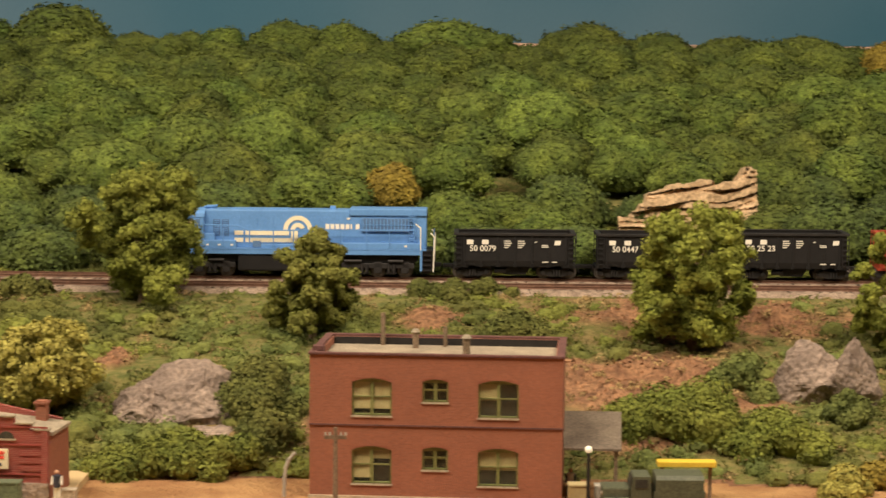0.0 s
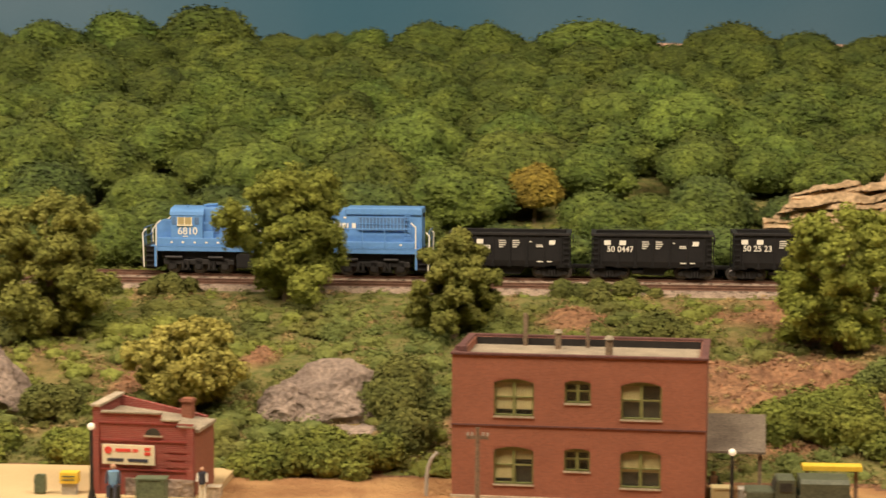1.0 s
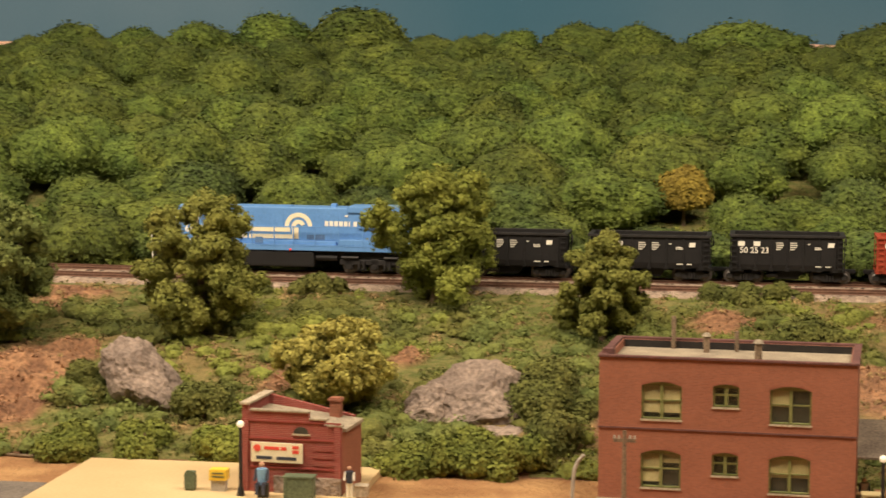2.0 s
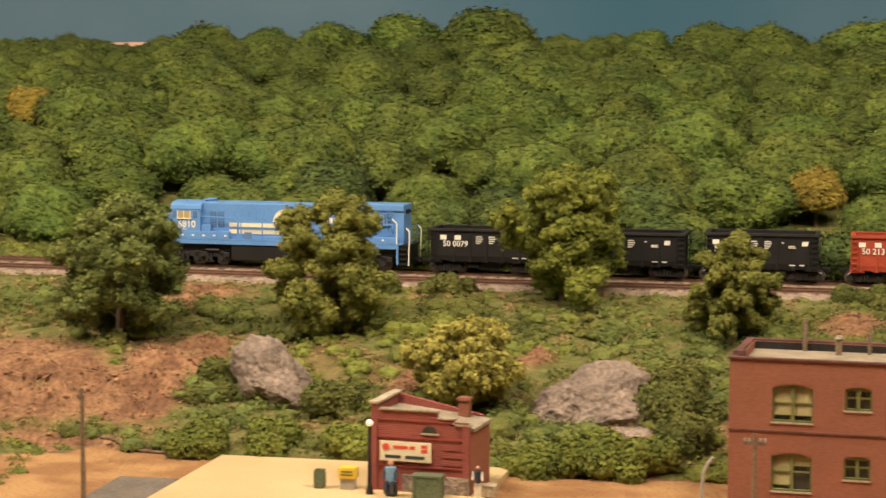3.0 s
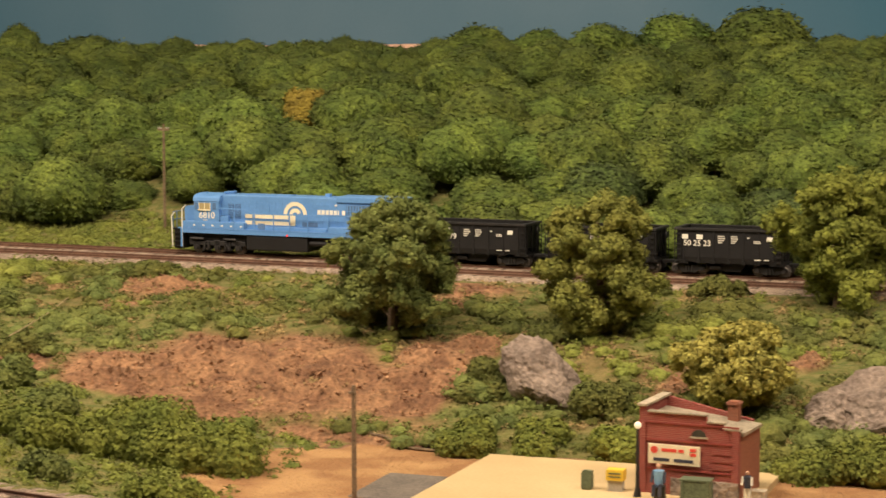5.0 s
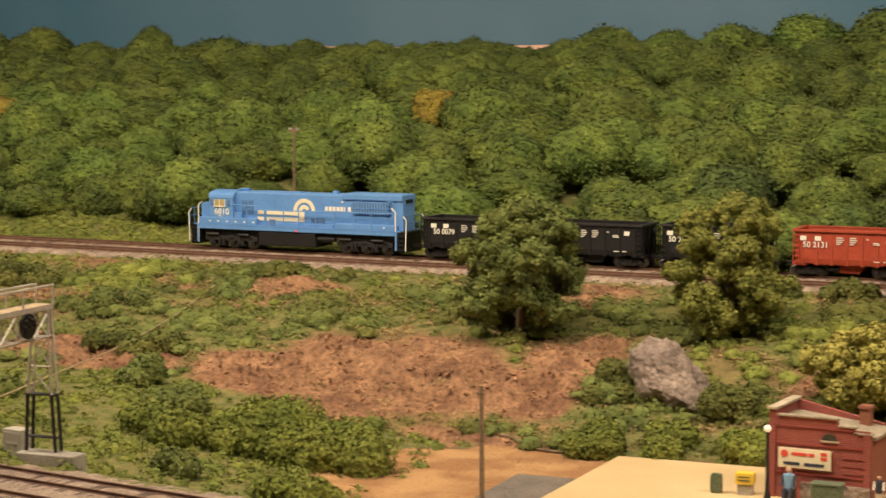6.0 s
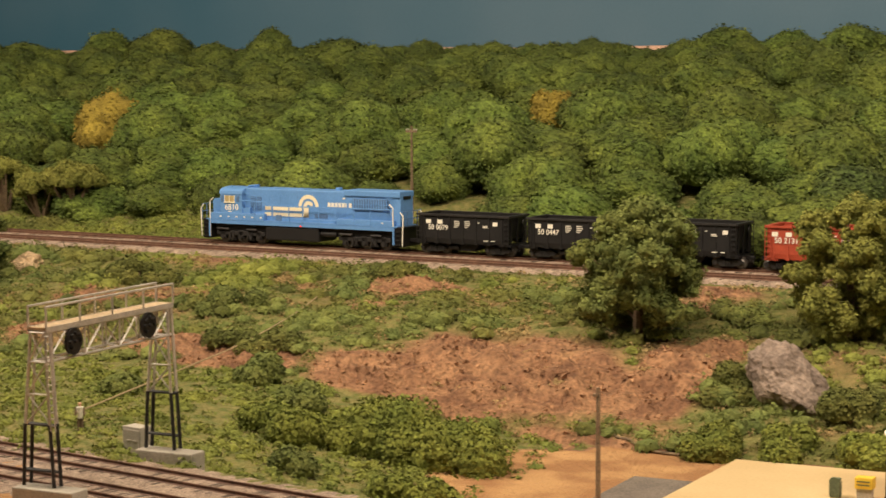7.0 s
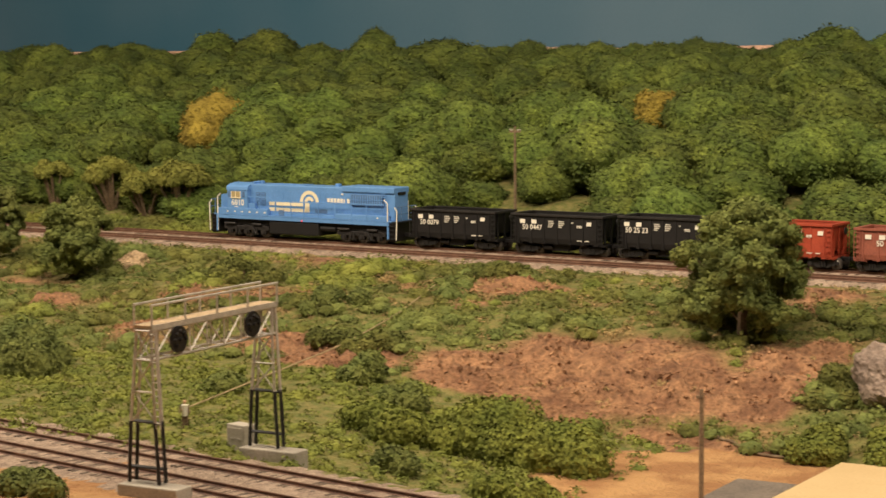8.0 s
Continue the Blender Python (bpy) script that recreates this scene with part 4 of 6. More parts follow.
def vase_tree(x, y, h, w, seed):
    """A pale tree whose bare limbs fan out from the ground into a flat crown."""
    rng = np.random.default_rng(seed)
    z = ground_z(x, y)
    root = empty("fan_tree", Matrix.Translation((x, y, z)), "pale olive fan-shaped tree with bare splayed limbs beside the track", "tree", "pale trees beside the track")
    bm = bmesh.new()
    blobs = []
    for k in range(26):
        a, q = rng.uniform(0, 6.28), rng.uniform(0.15, 1) ** 0.7
        p = (math.cos(a) * q * w * 0.42, math.sin(a) * q * w * 0.42, h * (0.86 - 0.25 * q * q + rng.uniform(-0.08, 0.05)))
        if k % 2 == 0:
            rod(bm, (p[0] * 0.12, p[1] * 0.12, -0.003), p, w * 0.035, w * 0.016, 5)
        blobs.append((*p, w * rng.uniform(0.09, 0.15)))
    v, f = leaf_cloud(rng, blobs, 0.0013, 7000, low=-0.6, core=0.75, spread=(0.7, 1.2))
    raw("crown", v, f, "leaf_olive_green", root)
    part("trunk", bm, "bark", root, "brown trunk of splayed limbs")


for i, (x, y, h, w) in enumerate(((-1.343, 1.80, 0.060, 0.074), (-1.388, 1.80, 0.050, 0.056), (-1.452, 1.82, 0.060, 0.066), (-1.545, 1.83, 0.057, 0.050))):
    vase_tree(x, y, h, w, 400 + i)


def shrub(x, y, rx, ry, h, material, label, seed, n=1600, name="shrub"):
    rng = np.random.default_rng(seed)
    root = empty(name, Matrix.Translation((x, y, ground_z(x, y))), label, "shrub")
    blobs = []
    for k in range(max(6, int(14 * rx / 0.05))):
        a, q = rng.uniform(0, 6.28), rng.uniform(0, 0.85) ** 0.6
        r = min(rx, ry, h) * rng.uniform(0.42, 0.75)
        px, py = math.cos(a) * rx * q, math.sin(a) * ry * q
        dz = ground_z(x + px, y + py) - ground_z(x, y)
        blobs.append((px, py, dz + h * rng.uniform(0.15, 0.6) * (1.15 - q), r))
    v, f = leaf_cloud(rng, blobs, 0.0012, int(n * 4.0), low=-0.3, core=0.8, spread=(0.78, 1.16))
    raw("foliage", v, f, material, root)
    part("stem", rod(bmesh.new(), (0, 0, -0.004), (0, 0, h * 0.5), 0.002, 0.001, 6), "bark", root, "woody stem")
    return root


SHRUBS = [  # x, y, half length, half depth, height, foliage, leaves, label
    (-0.155, 1.222, 0.066, 0.018, 0.030, "leaf_bush", 4200, "long clipped green hedge at the foot of the bank"),
    (-0.585, 1.125, 0.060, 0.030, 0.034, "leaf_bush", 5200, "thick bright green thicket beside the dirt lot"),
    (-0.655, 1.105, 0.040, 0.028, 0.022, "leaf_bush", 2600, "low bright green thicket"),
    (-0.412, 1.232, 0.024, 0.018, 0.027, "leaf_bush", 1800, "round green bush at the foot of the bank"),
    (-0.371, 1.239, 0.024, 0.018, 0.026, "leaf_bush", 1800, "round green bush at the foot of the bank"),
    (-0.329, 1.240, 0.024, 0.018, 0.025, "leaf_bush", 1800, "round green bush at the foot of the bank"),
    (-1.002, 1.143, 0.034, 0.030, 0.050, "leaf_dark", 2600, "tall dark green bush on the grass"),
    (-0.747, 1.215, 0.017, 0.015, 0.026, "leaf_dark", 1400, "round dark green bush on the clay slope"),
    (-0.811, 1.134, 0.014, 0.012, 0.015, "leaf_dark", 900, "low dark green bush on the grass"),
    (-0.690, 1.180, 0.016, 0.013, 0.018, "leaf_dark", 1000, "dark green bush at the foot of the clay cut"),
    (0.150, 1.270, 0.050, 0.030, 0.026, "leaf_bush", 3600, "bright green bramble at the foot of the bank"),
    (0.215, 1.250, 0.036, 0.020, 0.022, "leaf_bush", 2200, "bright green bramble at the foot of the bank"),
    (-0.118, 1.300, 0.026, 0.045, 0.026, "leaf_ivy", 3800, "ivy-covered mound beside the grey rock"),
    (0.030, 1.330, 0.022, 0.022, 0.030, "leaf_dark", 1600, "dark green bush behind the brick building"),
    (0.060, 1.430, 0.040, 0.022, 0.024, "leaf_ivy", 2400, "leafy green bush on the bank"),
    (0.208, 1.345, 0.026, 0.020, 0.026, "leaf_dark", 1700, "dark green bush beside the jagged rock"),
    (0.262, 1.292, 0.016, 0.012, 0.026, "leaf_dark", 1100, "green bush in front of the jagged rock"),
    (-0.350, 1.300, 0.020, 0.020, 0.030, "leaf_ivy", 1800, "ivy clump beside the leaning rock"),
    (-0.440, 1.320, 0.018, 0.018, 0.022, "leaf_ivy", 1400, "ivy clump beside the leaning rock"),
    (-0.715, 0.826, 0.022, 0.014, 0.014, "leaf_dark", 1300, "dark green scrub beside the lower tracks"),
    (-0.545, 1.045, 0.030, 0.014, 0.013, "leaf_bush", 1300, "low green scrub beside the dirt lot"),
    (-0.620, 1.040, 0.020, 0.012, 0.014, "leaf_dark", 900, "low dark scrub beside the lower tracks"),
    (-0.790, 1.290, 0.050, 0.018, 0.012, "leaf_ivy", 1800, "low leafy scrub on the slope"),
    (-0.900, 1.400, 0.050, 0.022, 0.014, "leaf_dark", 1800, "low leafy scrub on the slope"),
    (-1.050, 1.500, 0.060, 0.022, 0.016, "leaf_ivy", 2200, "low leafy scrub below the track"),
    (-0.800, 1.545, 0.060, 0.020, 0.012, "leaf_ivy", 2000, "low leafy scrub below the track"),
    (-0.330, 1.545, 0.050, 0.020, 0.012, "leaf_ivy", 1800, "low leafy scrub below the track"),
    (0.020, 1.545, 0.060, 0.020, 0.012, "leaf_ivy", 2000, "low leafy scrub below the track"),
]
for i, (x, y, rx, ry, h, mt, n, lb) in enumerate(SHRUBS):
    shrub(x, y, rx, ry, h, mt, lb, 80 + i, n)


def ground_cover():
    """Ivy, tufts and foam over the bank: far too many to count."""
    rng = np.random.default_rng(11)
    sets = {"ivy": ([], "leaf_ivy"), "turf": ([], "leaf_turf"), "straw": ([], "straw"), "ivy_dark": ([], "leaf_dark")}
    for k in range(23000):
        x, y = rng.uniform(-1.75, 0.55), rng.uniform(0.95, 1.80)
        if k > 20500:
            y = track_y(x) + rng.uniform(0.026, 0.15)
        v = y - track_y(x)
        az = math.degrees(math.atan2(-x, y))
        if not -15 < az < 43 or -TWIN - 0.022 < v < 0.024 or v > 0.17:
            continue
        b = bare(x, y)
        z = ground_z(x, y)
        if y < bank_foot(x):
            if x > -0.5 or (LOT(x, y) and rng.random() < 0.8):
                continue
            sets["turf"][0].append((x, y, z - 0.001, rng.uniform(0.003, 0.007)))
            continue
        n2 = noise.noise(Vector((x * 8, y * 8, 9.3))) + 0.6 * noise.noise(Vector((x * 21, y * 21, 4.3)))
        mound = max(0.0, noise.noise(Vector((x * 24, y * 24, 6.1))) + 0.25)
        if b > 0.35:
            if rng.random() < (0.05 if x < -0.45 and y < 1.4 else 0.5):
                sets["straw"][0].append((x, y, z - 0.0015, rng.uniform(0.002, 0.0055)))
        elif v > 0:
            sets["turf" if n2 > -0.25 else "ivy"][0].append((x, y, z - 0.001, rng.uniform(0.003, 0.008)))
        elif rng.random() < 0.10 + (0.25 if b > 0.1 else 0.0):
            sets["straw"][0].append((x, y, z - 0.001, rng.uniform(0.003, 0.006)))
        elif rng.random() < 0.72:
            small = v > EDGE - 0.02
            kind = "ivy_dark" if n2 > 0.12 else "turf" if n2 < -0.3 else "ivy"
            sets[kind][0].append((x, y, z - 0.002 + mound * 0.006 * (not small), rng.uniform(0.004, 0.007 if small else 0.0085 + 0.009 * mound)))
    bm = bmesh.new()
    bmesh.ops.create_icosphere(bm, subdivisions=2, radius=1)
    dome = np.array([v.co[:] for v in bm.verts])
    dome_f = np.array([[v.index for v in fc.verts] for fc in bm.faces if fc.calc_center_median().z > -0.3])
    bm.free()
    for key, (bl, mt) in sets.items():
        bl = np.array(bl)
        per = np.clip((bl[:, 3] * 7600).astype(int), 18, 120)
        pick = np.repeat(np.arange(len(bl)), per)
        n = len(pick)
        d = rng.normal(size=(n, 3))
        d[:, 2] = abs(d[:, 2])
        d /= np.linalg.norm(d, axis=1)[:, None]
        c = bl[pick]
        p = c[:, :3] + d * np.array([1.15, 1.15, 0.85]) * (c[:, 3] * rng.uniform(0.74, 1.18, n))[:, None]
        nrm = d + rng.normal(size=(n, 3)) * 0.4
        nrm /= np.linalg.norm(nrm, axis=1)[:, None]
        a = np.cross(nrm, rng.normal(size=(n, 3)))
        a /= np.linalg.norm(a, axis=1)[:, None]
        b2 = np.cross(nrm, a)
        s = (rng.uniform(0.0006, 0.0014, n))[:, None]
        q = np.stack([p - a * s - b2 * s * 0.7, p + a * s - b2 * s * 0.6, p + b2 * s * 1.1], 1).reshape(-1, 3)
        faces = [np.arange(n * 3).reshape(-1, 3)]
        verts = [q]
        at = n * 3
        for x, y, z, r in bl[bl[:, 3] > 0.006]:
            verts.append(dome * np.array([1.1, 1.1, 0.8]) * r * (0.70 + 0.06 * rng.normal(size=(len(dome), 1))) + (x, y, z))
            faces.append(dome_f + at)
            at += len(dome)
        ob = raw("ground_" + key.replace("_dark", "_patch"), np.concatenate(verts), np.concatenate(faces), mt)
        tagged(ob, {"ivy": "green leafy ivy cover on the bank", "turf": "bright green turf tufts", "straw": "dry straw-coloured tufts on the clay", "ivy_dark": "dark green leafy cover in patches"}[key], "ground cover", kind="stuff")


ground_cover()


def clay_chips():
    """Crumbs of rock on the bare clay."""
    rng = np.random.default_rng(17)
    v, f = [], []
    tet = np.array([(1, 0, -0.6), (-0.6, 0.8, -0.5), (-0.6, -0.8, -0.5), (0.1, 0.0, 0.9)])
    for k in range(24000):
        x, y = rng.uniform(-1.1, 0.35), rng.uniform(1.18, 1.55)
        if y < bank_foot(x) or bare(x, y) < 0.35:
            continue
        s = rng.uniform(0.0008, 0.0032) * rng.uniform(0.3, 1)
        b = len(v)
        rot = np.array(Euler(rng.uniform(0, 6.28, 3)).to_matrix())
        v += list((tet * s * (1.3, 1, 0.8)) @ rot.T + (x, y, ground_z(x, y)))
        f += [(b, b + 2, b + 1), (b, b + 1, b + 3), (b + 1, b + 2, b + 3), (b + 2, b, b + 3)]
    tagged(raw("clay_rubble", v, f, "clay_chip"), "crumbled orange clay and rock chips on the cut", "rubble", kind="stuff")


M["clay_chip"] = mat("clay_chip", (0.2, 0.1, 0.05), (0.38, 0.21, 0.108), 0.95, 60, 600, 0.4, island=0.3)
clay_chips()


# ---- lower tracks and signal bridge ----
for c, lb in ((0.7735, "lower main track beside the grass"), (0.7285, "second lower track of the pair")):
    rail_track("railway_track", lambda x, c=c: (c - 0.2 * x) / 0.98, -1.7, -0.43, lb, bed=0.032, top=-0.047, loose_ties=True)


def signal_bridge():
    root = empty("signal_bridge", Matrix.Translation((-0.6580, 0.850, -0.047)),
                 "silver lattice signal bridge with black lower legs", "signal bridge")
    span = 0.1120
    for k, yc in enumerate((0.0, span)):
        leg = part("leg", rods([((s * 0.0080 - 0.001, yc + d, 0.036), (s * 0.0046, yc + d * 0.7, 0.0865)) for s in (-1, 1) for d in (-0.003, 0.003)], 0.0009, 4), "silver", root, "silver lattice leg")
        part("leg_base", rods([((s * 0.0098 - 0.001, yc + d, 0.004), (s * 0.0080 - 0.001, yc + d, 0.037)) for s in (-1, 1) for d in (-0.003, 0.003)], 0.0013, 4), "black", leg, "black painted lower leg")
        for z in (0.012, 0.0365):
            part("tie_bar", rods([((-0.0115, yc, z), (0.0095, yc, z))], 0.0009, 4), "black", leg, "black tie bar")
        zs = (0.037, 0.053, 0.070, 0.0855)
        for i, (a, b) in enumerate(zip(zs, zs[1:])):
            wa, wb = 0.0080 - i * 0.0011, 0.0069 - i * 0.0011
            part("brace", rods([((-wa, yc - 0.003, a), (wb, yc - 0.003, b)), ((wa, yc - 0.003, a), (-wb, yc - 0.003, b)), ((-wb, yc - 0.003, b), (wb, yc - 0.003, b))], 0.0005, 4), "silver", leg)
        if k == 0:
            part("ladder", rods([((0.0085, yc - 0.004, 0.034), (0.0055, yc - 0.004, 0.087)), ((0.0113, yc - 0.004, 0.034), (0.0083, yc - 0.004, 0.087))] + [((0.0083 - i * 0.0002, yc - 0.004, 0.037 + i * 0.0036), (0.0111 - i * 0.0002, yc - 0.004, 0.037 + i * 0.0036)) for i in range(14)], 0.0004, 4), "silver", leg, "silver ladder")
        part("footing", bx(-0.016, 0.023, yc - 0.007, yc + 0.007, -0.012, 0.0032, 0.0008), "concrete", root, "grey concrete footing")
    # truss
    for s in (-1, 1):
        x = s * 0.0046
        part("chord", rods([((x, -0.003, 0.0855), (x, span + 0.003, 0.0855))], 0.0009, 4), "silver", root)
        part("chord", rods([((x, -0.003, 0.0700), (x, span + 0.003, 0.0700))], 0.0008, 4), "silver", root)
        n = 7
        for i in range(n):
            a, b = span * i / n, span * (i + 1) / n
            lo, hi = (0.0700, 0.0855) if i % 2 == 0 else (0.0855, 0.0700)
            part("lattice_bar", rods([((x, a, lo), (x, b, hi)), ((x, b, 0.0700), (x, b, 0.0855))], 0.0006, 4), "silver", root)
    for i in range(8):
        y = span * i / 7
        part("cross_bar", rods([((-0.0046, y, 0.0700), (0.0046, y, 0.0700)), ((-0.0046, y, 0.0855), (0.0046, y, 0.0855))], 0.0005, 4), "silver", root)
    part("walkway", bx(-0.0056, 0.0056, -0.003, span + 0.003, 0.0868, 0.0882), "deck", root, "tan boarded walkway")
    part("walkway_edge", bx(-0.0060, -0.0056, -0.003, span + 0.003, 0.0856, 0.0884), "silver", root)
    part("walkway_edge", bx(0.0056, 0.0060, -0.003, span + 0.003, 0.0856, 0.0884), "silver", root)
    for s in (-1, 1):
        part("handrail", rods([((s * 0.0058, -0.003, 0.0990), (s * 0.0058, span + 0.003, 0.0990))], 0.0007, 6), "silver", root)
        for i in range(5):
            y = -0.0026 + (span + 0.0052) * i / 4
            part("handrail_post", rods([((s * 0.0058, y, 0.0880), (s * 0.0058, y, 0.0990))], 0.0006, 6), "silver", root)
    for y in (0.020, 0.089):
        sg = part("signal_disc", rod(bmesh.new(), (0.0055, y, 0.0785), (0.0070, y, 0.0785), 0.0072, seg=28), "black", root, "round black signal disc")
        for i in range(7):
            a = i * math.pi / 4 if i < 4 else (i + 0) * math.pi / 4
            c = (0, 0) if i == 6 else (0.0045 * math.cos(a), 0.0045 * math.sin(a))
            part("signal_lens", rod(bmesh.new(), (0.0070, y + c[0], 0.0785 + c[1]), (0.0088, y + c[0], 0.0785 + c[1]), 0.0010, seg=10), "black_worn", sg)
        part("bracket", rods([((0.0048, y, 0.0855), (0.0055, y, 0.0785))], 0.0008, 4), "silver", sg)


signal_bridge()
p0 = Vector((-0.6930, 0.985))
relay = empty("relay_cabinet", Matrix.Translation((p0.x, p0.y, -0.054)) @ Matrix.Rotation(-0.2, 4, "Z"), "grey relay cabinet beside the signal bridge", "cabinet")
part("body", bx(-0.0075, 0.0075, -0.005, 0.005, 0, 0.0175, 0.0006), "concrete", relay)
part("door", bx(-0.0066, 0.0066, -0.0055, -0.005, 0.002, 0.0158, 0.0002), "concrete", relay)
part("handle", bx(0.002, 0.0045, -0.0060, -0.0055, 0.009, 0.0097), "silver", relay)
part("handle", bx(-0.003, -0.0005, -0.0060, -0.0055, 0.009, 0.0097), "silver", relay)


# ---- rocks ----
def rock(x, y, z, sx, sy, sz, material, label, seed, tilt=0.0, cuts=9, shear=0.0):
    rng = random.Random(seed)
    bm = bmesh.new()
    bmesh.ops.create_icosphere(bm, subdivisions=5, radius=1)
    planes = [(Vector((rng.uniform(-1, 1), rng.uniform(-1, 0.4), rng.uniform(-0.5, 1))).normalized(), rng.uniform(0.55, 0.85)) for _ in range(cuts)]
    for v in bm.verts:
        p = v.co.copy()
        for nrm, d in planes:
            e = p.dot(nrm) - d
            if e > 0:
                p -= nrm * e
        q = p * 1.0
        f = noise.fractal(q * 2.2 + Vector((seed, 0, 0)), 0.8, 2.1, 6) * 0.12 + noise.ridged_multi_fractal(q * 1.6 + Vector((0, seed, 0)), 0.9, 2.2, 5, 1.0, 2.0) * 0.06
        p += v.co.normalized() * f
        v.co = (p.x * sx, p.y * sy, (p.z + shear * p.x) * sz)
    bmesh.ops.recalc_face_normals(bm, faces=bm.faces)
    me = bpy.data.meshes.new("boulder")
    bm.to_mesh(me)
    bm.free()
    me.materials.append(M[material])
    ob = new("boulder", me)
    ob.matrix_basis = Matrix.Translation((x, y, z)) @ Matrix.Rotation(tilt, 4, "Y")
    return tagged(ob, label, "rock")


rock(-0.160, 1.312, -0.054, 0.046, 0.030, 0.030, "rock", "large rounded grey rock outcrop on the bank", 3, 0.0, 7, 0.12)
rock(-0.197, 1.305, -0.055, 0.020, 0.018, 0.018, "rock", "low grey rock beside the large outcrop", 8)
rock(-0.150, 1.285, -0.066, 0.034, 0.016, 0.010, "rock", "dark broken ledge under the grey outcrop", 12)
rock(-0.394, 1.318, -0.041, 0.030, 0.022, 0.024, "rock", "leaning wedge of grey rock on the bank", 5, 0.1, 9, -0.4)
rock(0.243, 1.335, -0.036, 0.025, 0.020, 0.027, "rock", "jagged pale grey rock with dark clefts", 21, -0.3, 12)
rock(0.269, 1.328, -0.037, 0.020, 0.018, 0.031, "rock", "upright jagged pale grey rock", 26, 0.1, 12)
rock(-1.188, 1.515, -0.014, 0.022, 0.014, 0.013, "rock_tan", "pale tan rock on the bank beside the track", 31)


def strata():
    """A tan outcrop of tilted rock beds behind the track."""
    nx, nz = 90, 44
    v, f = [], []
    for j in range(nz + 1):
        for i in range(nx + 1):
            u, w = i / nx, j / nz
            x = -0.062 + 0.120 * u
            top = 0.009 + 0.026 * sstep(0.02, 0.30, u) + 0.006 * sstep(0.3, 0.6, u) + 0.010 * sstep(0.80, 0.95, u) + 0.006 * noise.noise(Vector((u * 9, 0, 2))) + 0.003 * noise.noise(Vector((u * 31, 0, 5)))
            z = -0.012 + (top + 0.012) * w
            q = z - 0.10 * x + 0.0035 * noise.noise(Vector((x * 40, z * 60, 1)))
            k = q / 0.0062 + 0.7 * noise.noise(Vector((x * 22, q * 150, 5)))
            bed = k % 1.0
            cell = math.floor(k)
            ledge = noise.noise(Vector((cell * 3.7, x * 30, 0.3))) * 0.012 - 0.007 * (bed > 0.78)
            y = 0.012 * w + 0.010 * abs(u - 0.5) ** 2 * 4 - ledge + noise.noise(Vector((x * 150, z * 150, 0))) * 0.0012
            v.append((x, y, z))
    m = nx + 1
    for j in range(nz):
        for i in range(nx):
            f.append((j * m + i, j * m + i + 1, (j + 1) * m + i + 1, (j + 1) * m + i))
    b = len(v)
    for i in range(nx + 1):
        t = v[nz * m + i]
        v += [(t[0], t[1] + 0.03, t[2] - 0.002), (t[0], t[1] + 0.03, -0.012)]
    for i in range(nx):
        f += [(nz * m + i, nz * m + i + 1, b + 2 * i + 2, b + 2 * i), (b + 2 * i, b + 2 * i + 2, b + 2 * i + 3, b + 2 * i + 1)]
    ob = raw("rock_outcrop", v, f, "rock_tan")
    ob.location = (0.215, 1.748, 0.028)
    tagged(ob, "tan layered rock outcrop on the wooded hillside", "rock")


strata()


# ---- brick building ----
def brick_material(name, c1, c2, mortar, bw=0.0026, bh=0.00088):
    m = mat(name, c1, c2, 0.85, 25, 900, 0.0, grain=0.12)
    nt = m.node_tree
    tc = nt.nodes.new("ShaderNodeTexCoord")
    sep = nt.nodes.new("ShaderNodeSeparateXYZ")
    add = nt.nodes.new("ShaderNodeMath")
    comb = nt.nodes.new("ShaderNodeCombineXYZ")
    br = nt.nodes.new("ShaderNodeTexBrick")
    nt.links.new(tc.outputs["Object"], sep.inputs[0])
    nt.links.new(sep.outputs[0], add.inputs[0])
    nt.links.new(sep.outputs[1], add.inputs[1])
    nt.links.new(add.outputs[0], comb.inputs[0])
    nt.links.new(sep.outputs[2], comb.inputs[1])
    nt.links.new(comb.outputs[0], br.inputs["Vector"])
    br.inputs["Scale"].default_value = 1.0
    br.inputs["Brick Width"].default_value, br.inputs["Row Height"].default_value = bw, bh
    br.inputs["Mortar Size"].default_value, br.inputs["Mortar Smooth"].default_value = 0.00012, 0.3
    br.inputs["Mortar"].default_value = (*mortar, 1)
    hsv = [n for n in nt.nodes if n.type == "HUE_SAT"][0]
    nt.links.new(hsv.outputs["Color"], br.inputs["Color1"])
    dk = nt.nodes.new("ShaderNodeHueSaturation")
    dk.inputs["Value"].default_value = 0.8
    nt.links.new(hsv.outputs["Color"], dk.inputs["Color"])
    nt.links.new(dk.outputs["Color"], br.inputs["Color2"])
    bs = nt.nodes["Principled BSDF"]
    nt.links.new(br.outputs["Color"], bs.inputs["Base Color"])
    bp = nt.nodes.new("ShaderNodeBump")
    bp.inputs["Strength"].default_value, bp.inputs["Distance"].default_value = 0.7, 0.0003
    bp.invert = True
    nt.links.new(br.outputs["Fac"], bp.inputs["Height"])
    nt.links.new(bp.outputs["Normal"], bs.inputs["Normal"])
    M[name] = m


brick_material("brick_red", (0.32, 0.115, 0.06), (0.385, 0.14, 0.074), (0.3, 0.13, 0.085))
brick_material("brick_maroon", (0.27, 0.05, 0.04), (0.36, 0.075, 0.055), (0.36, 0.17, 0.13), 0.0030, 0.0011)


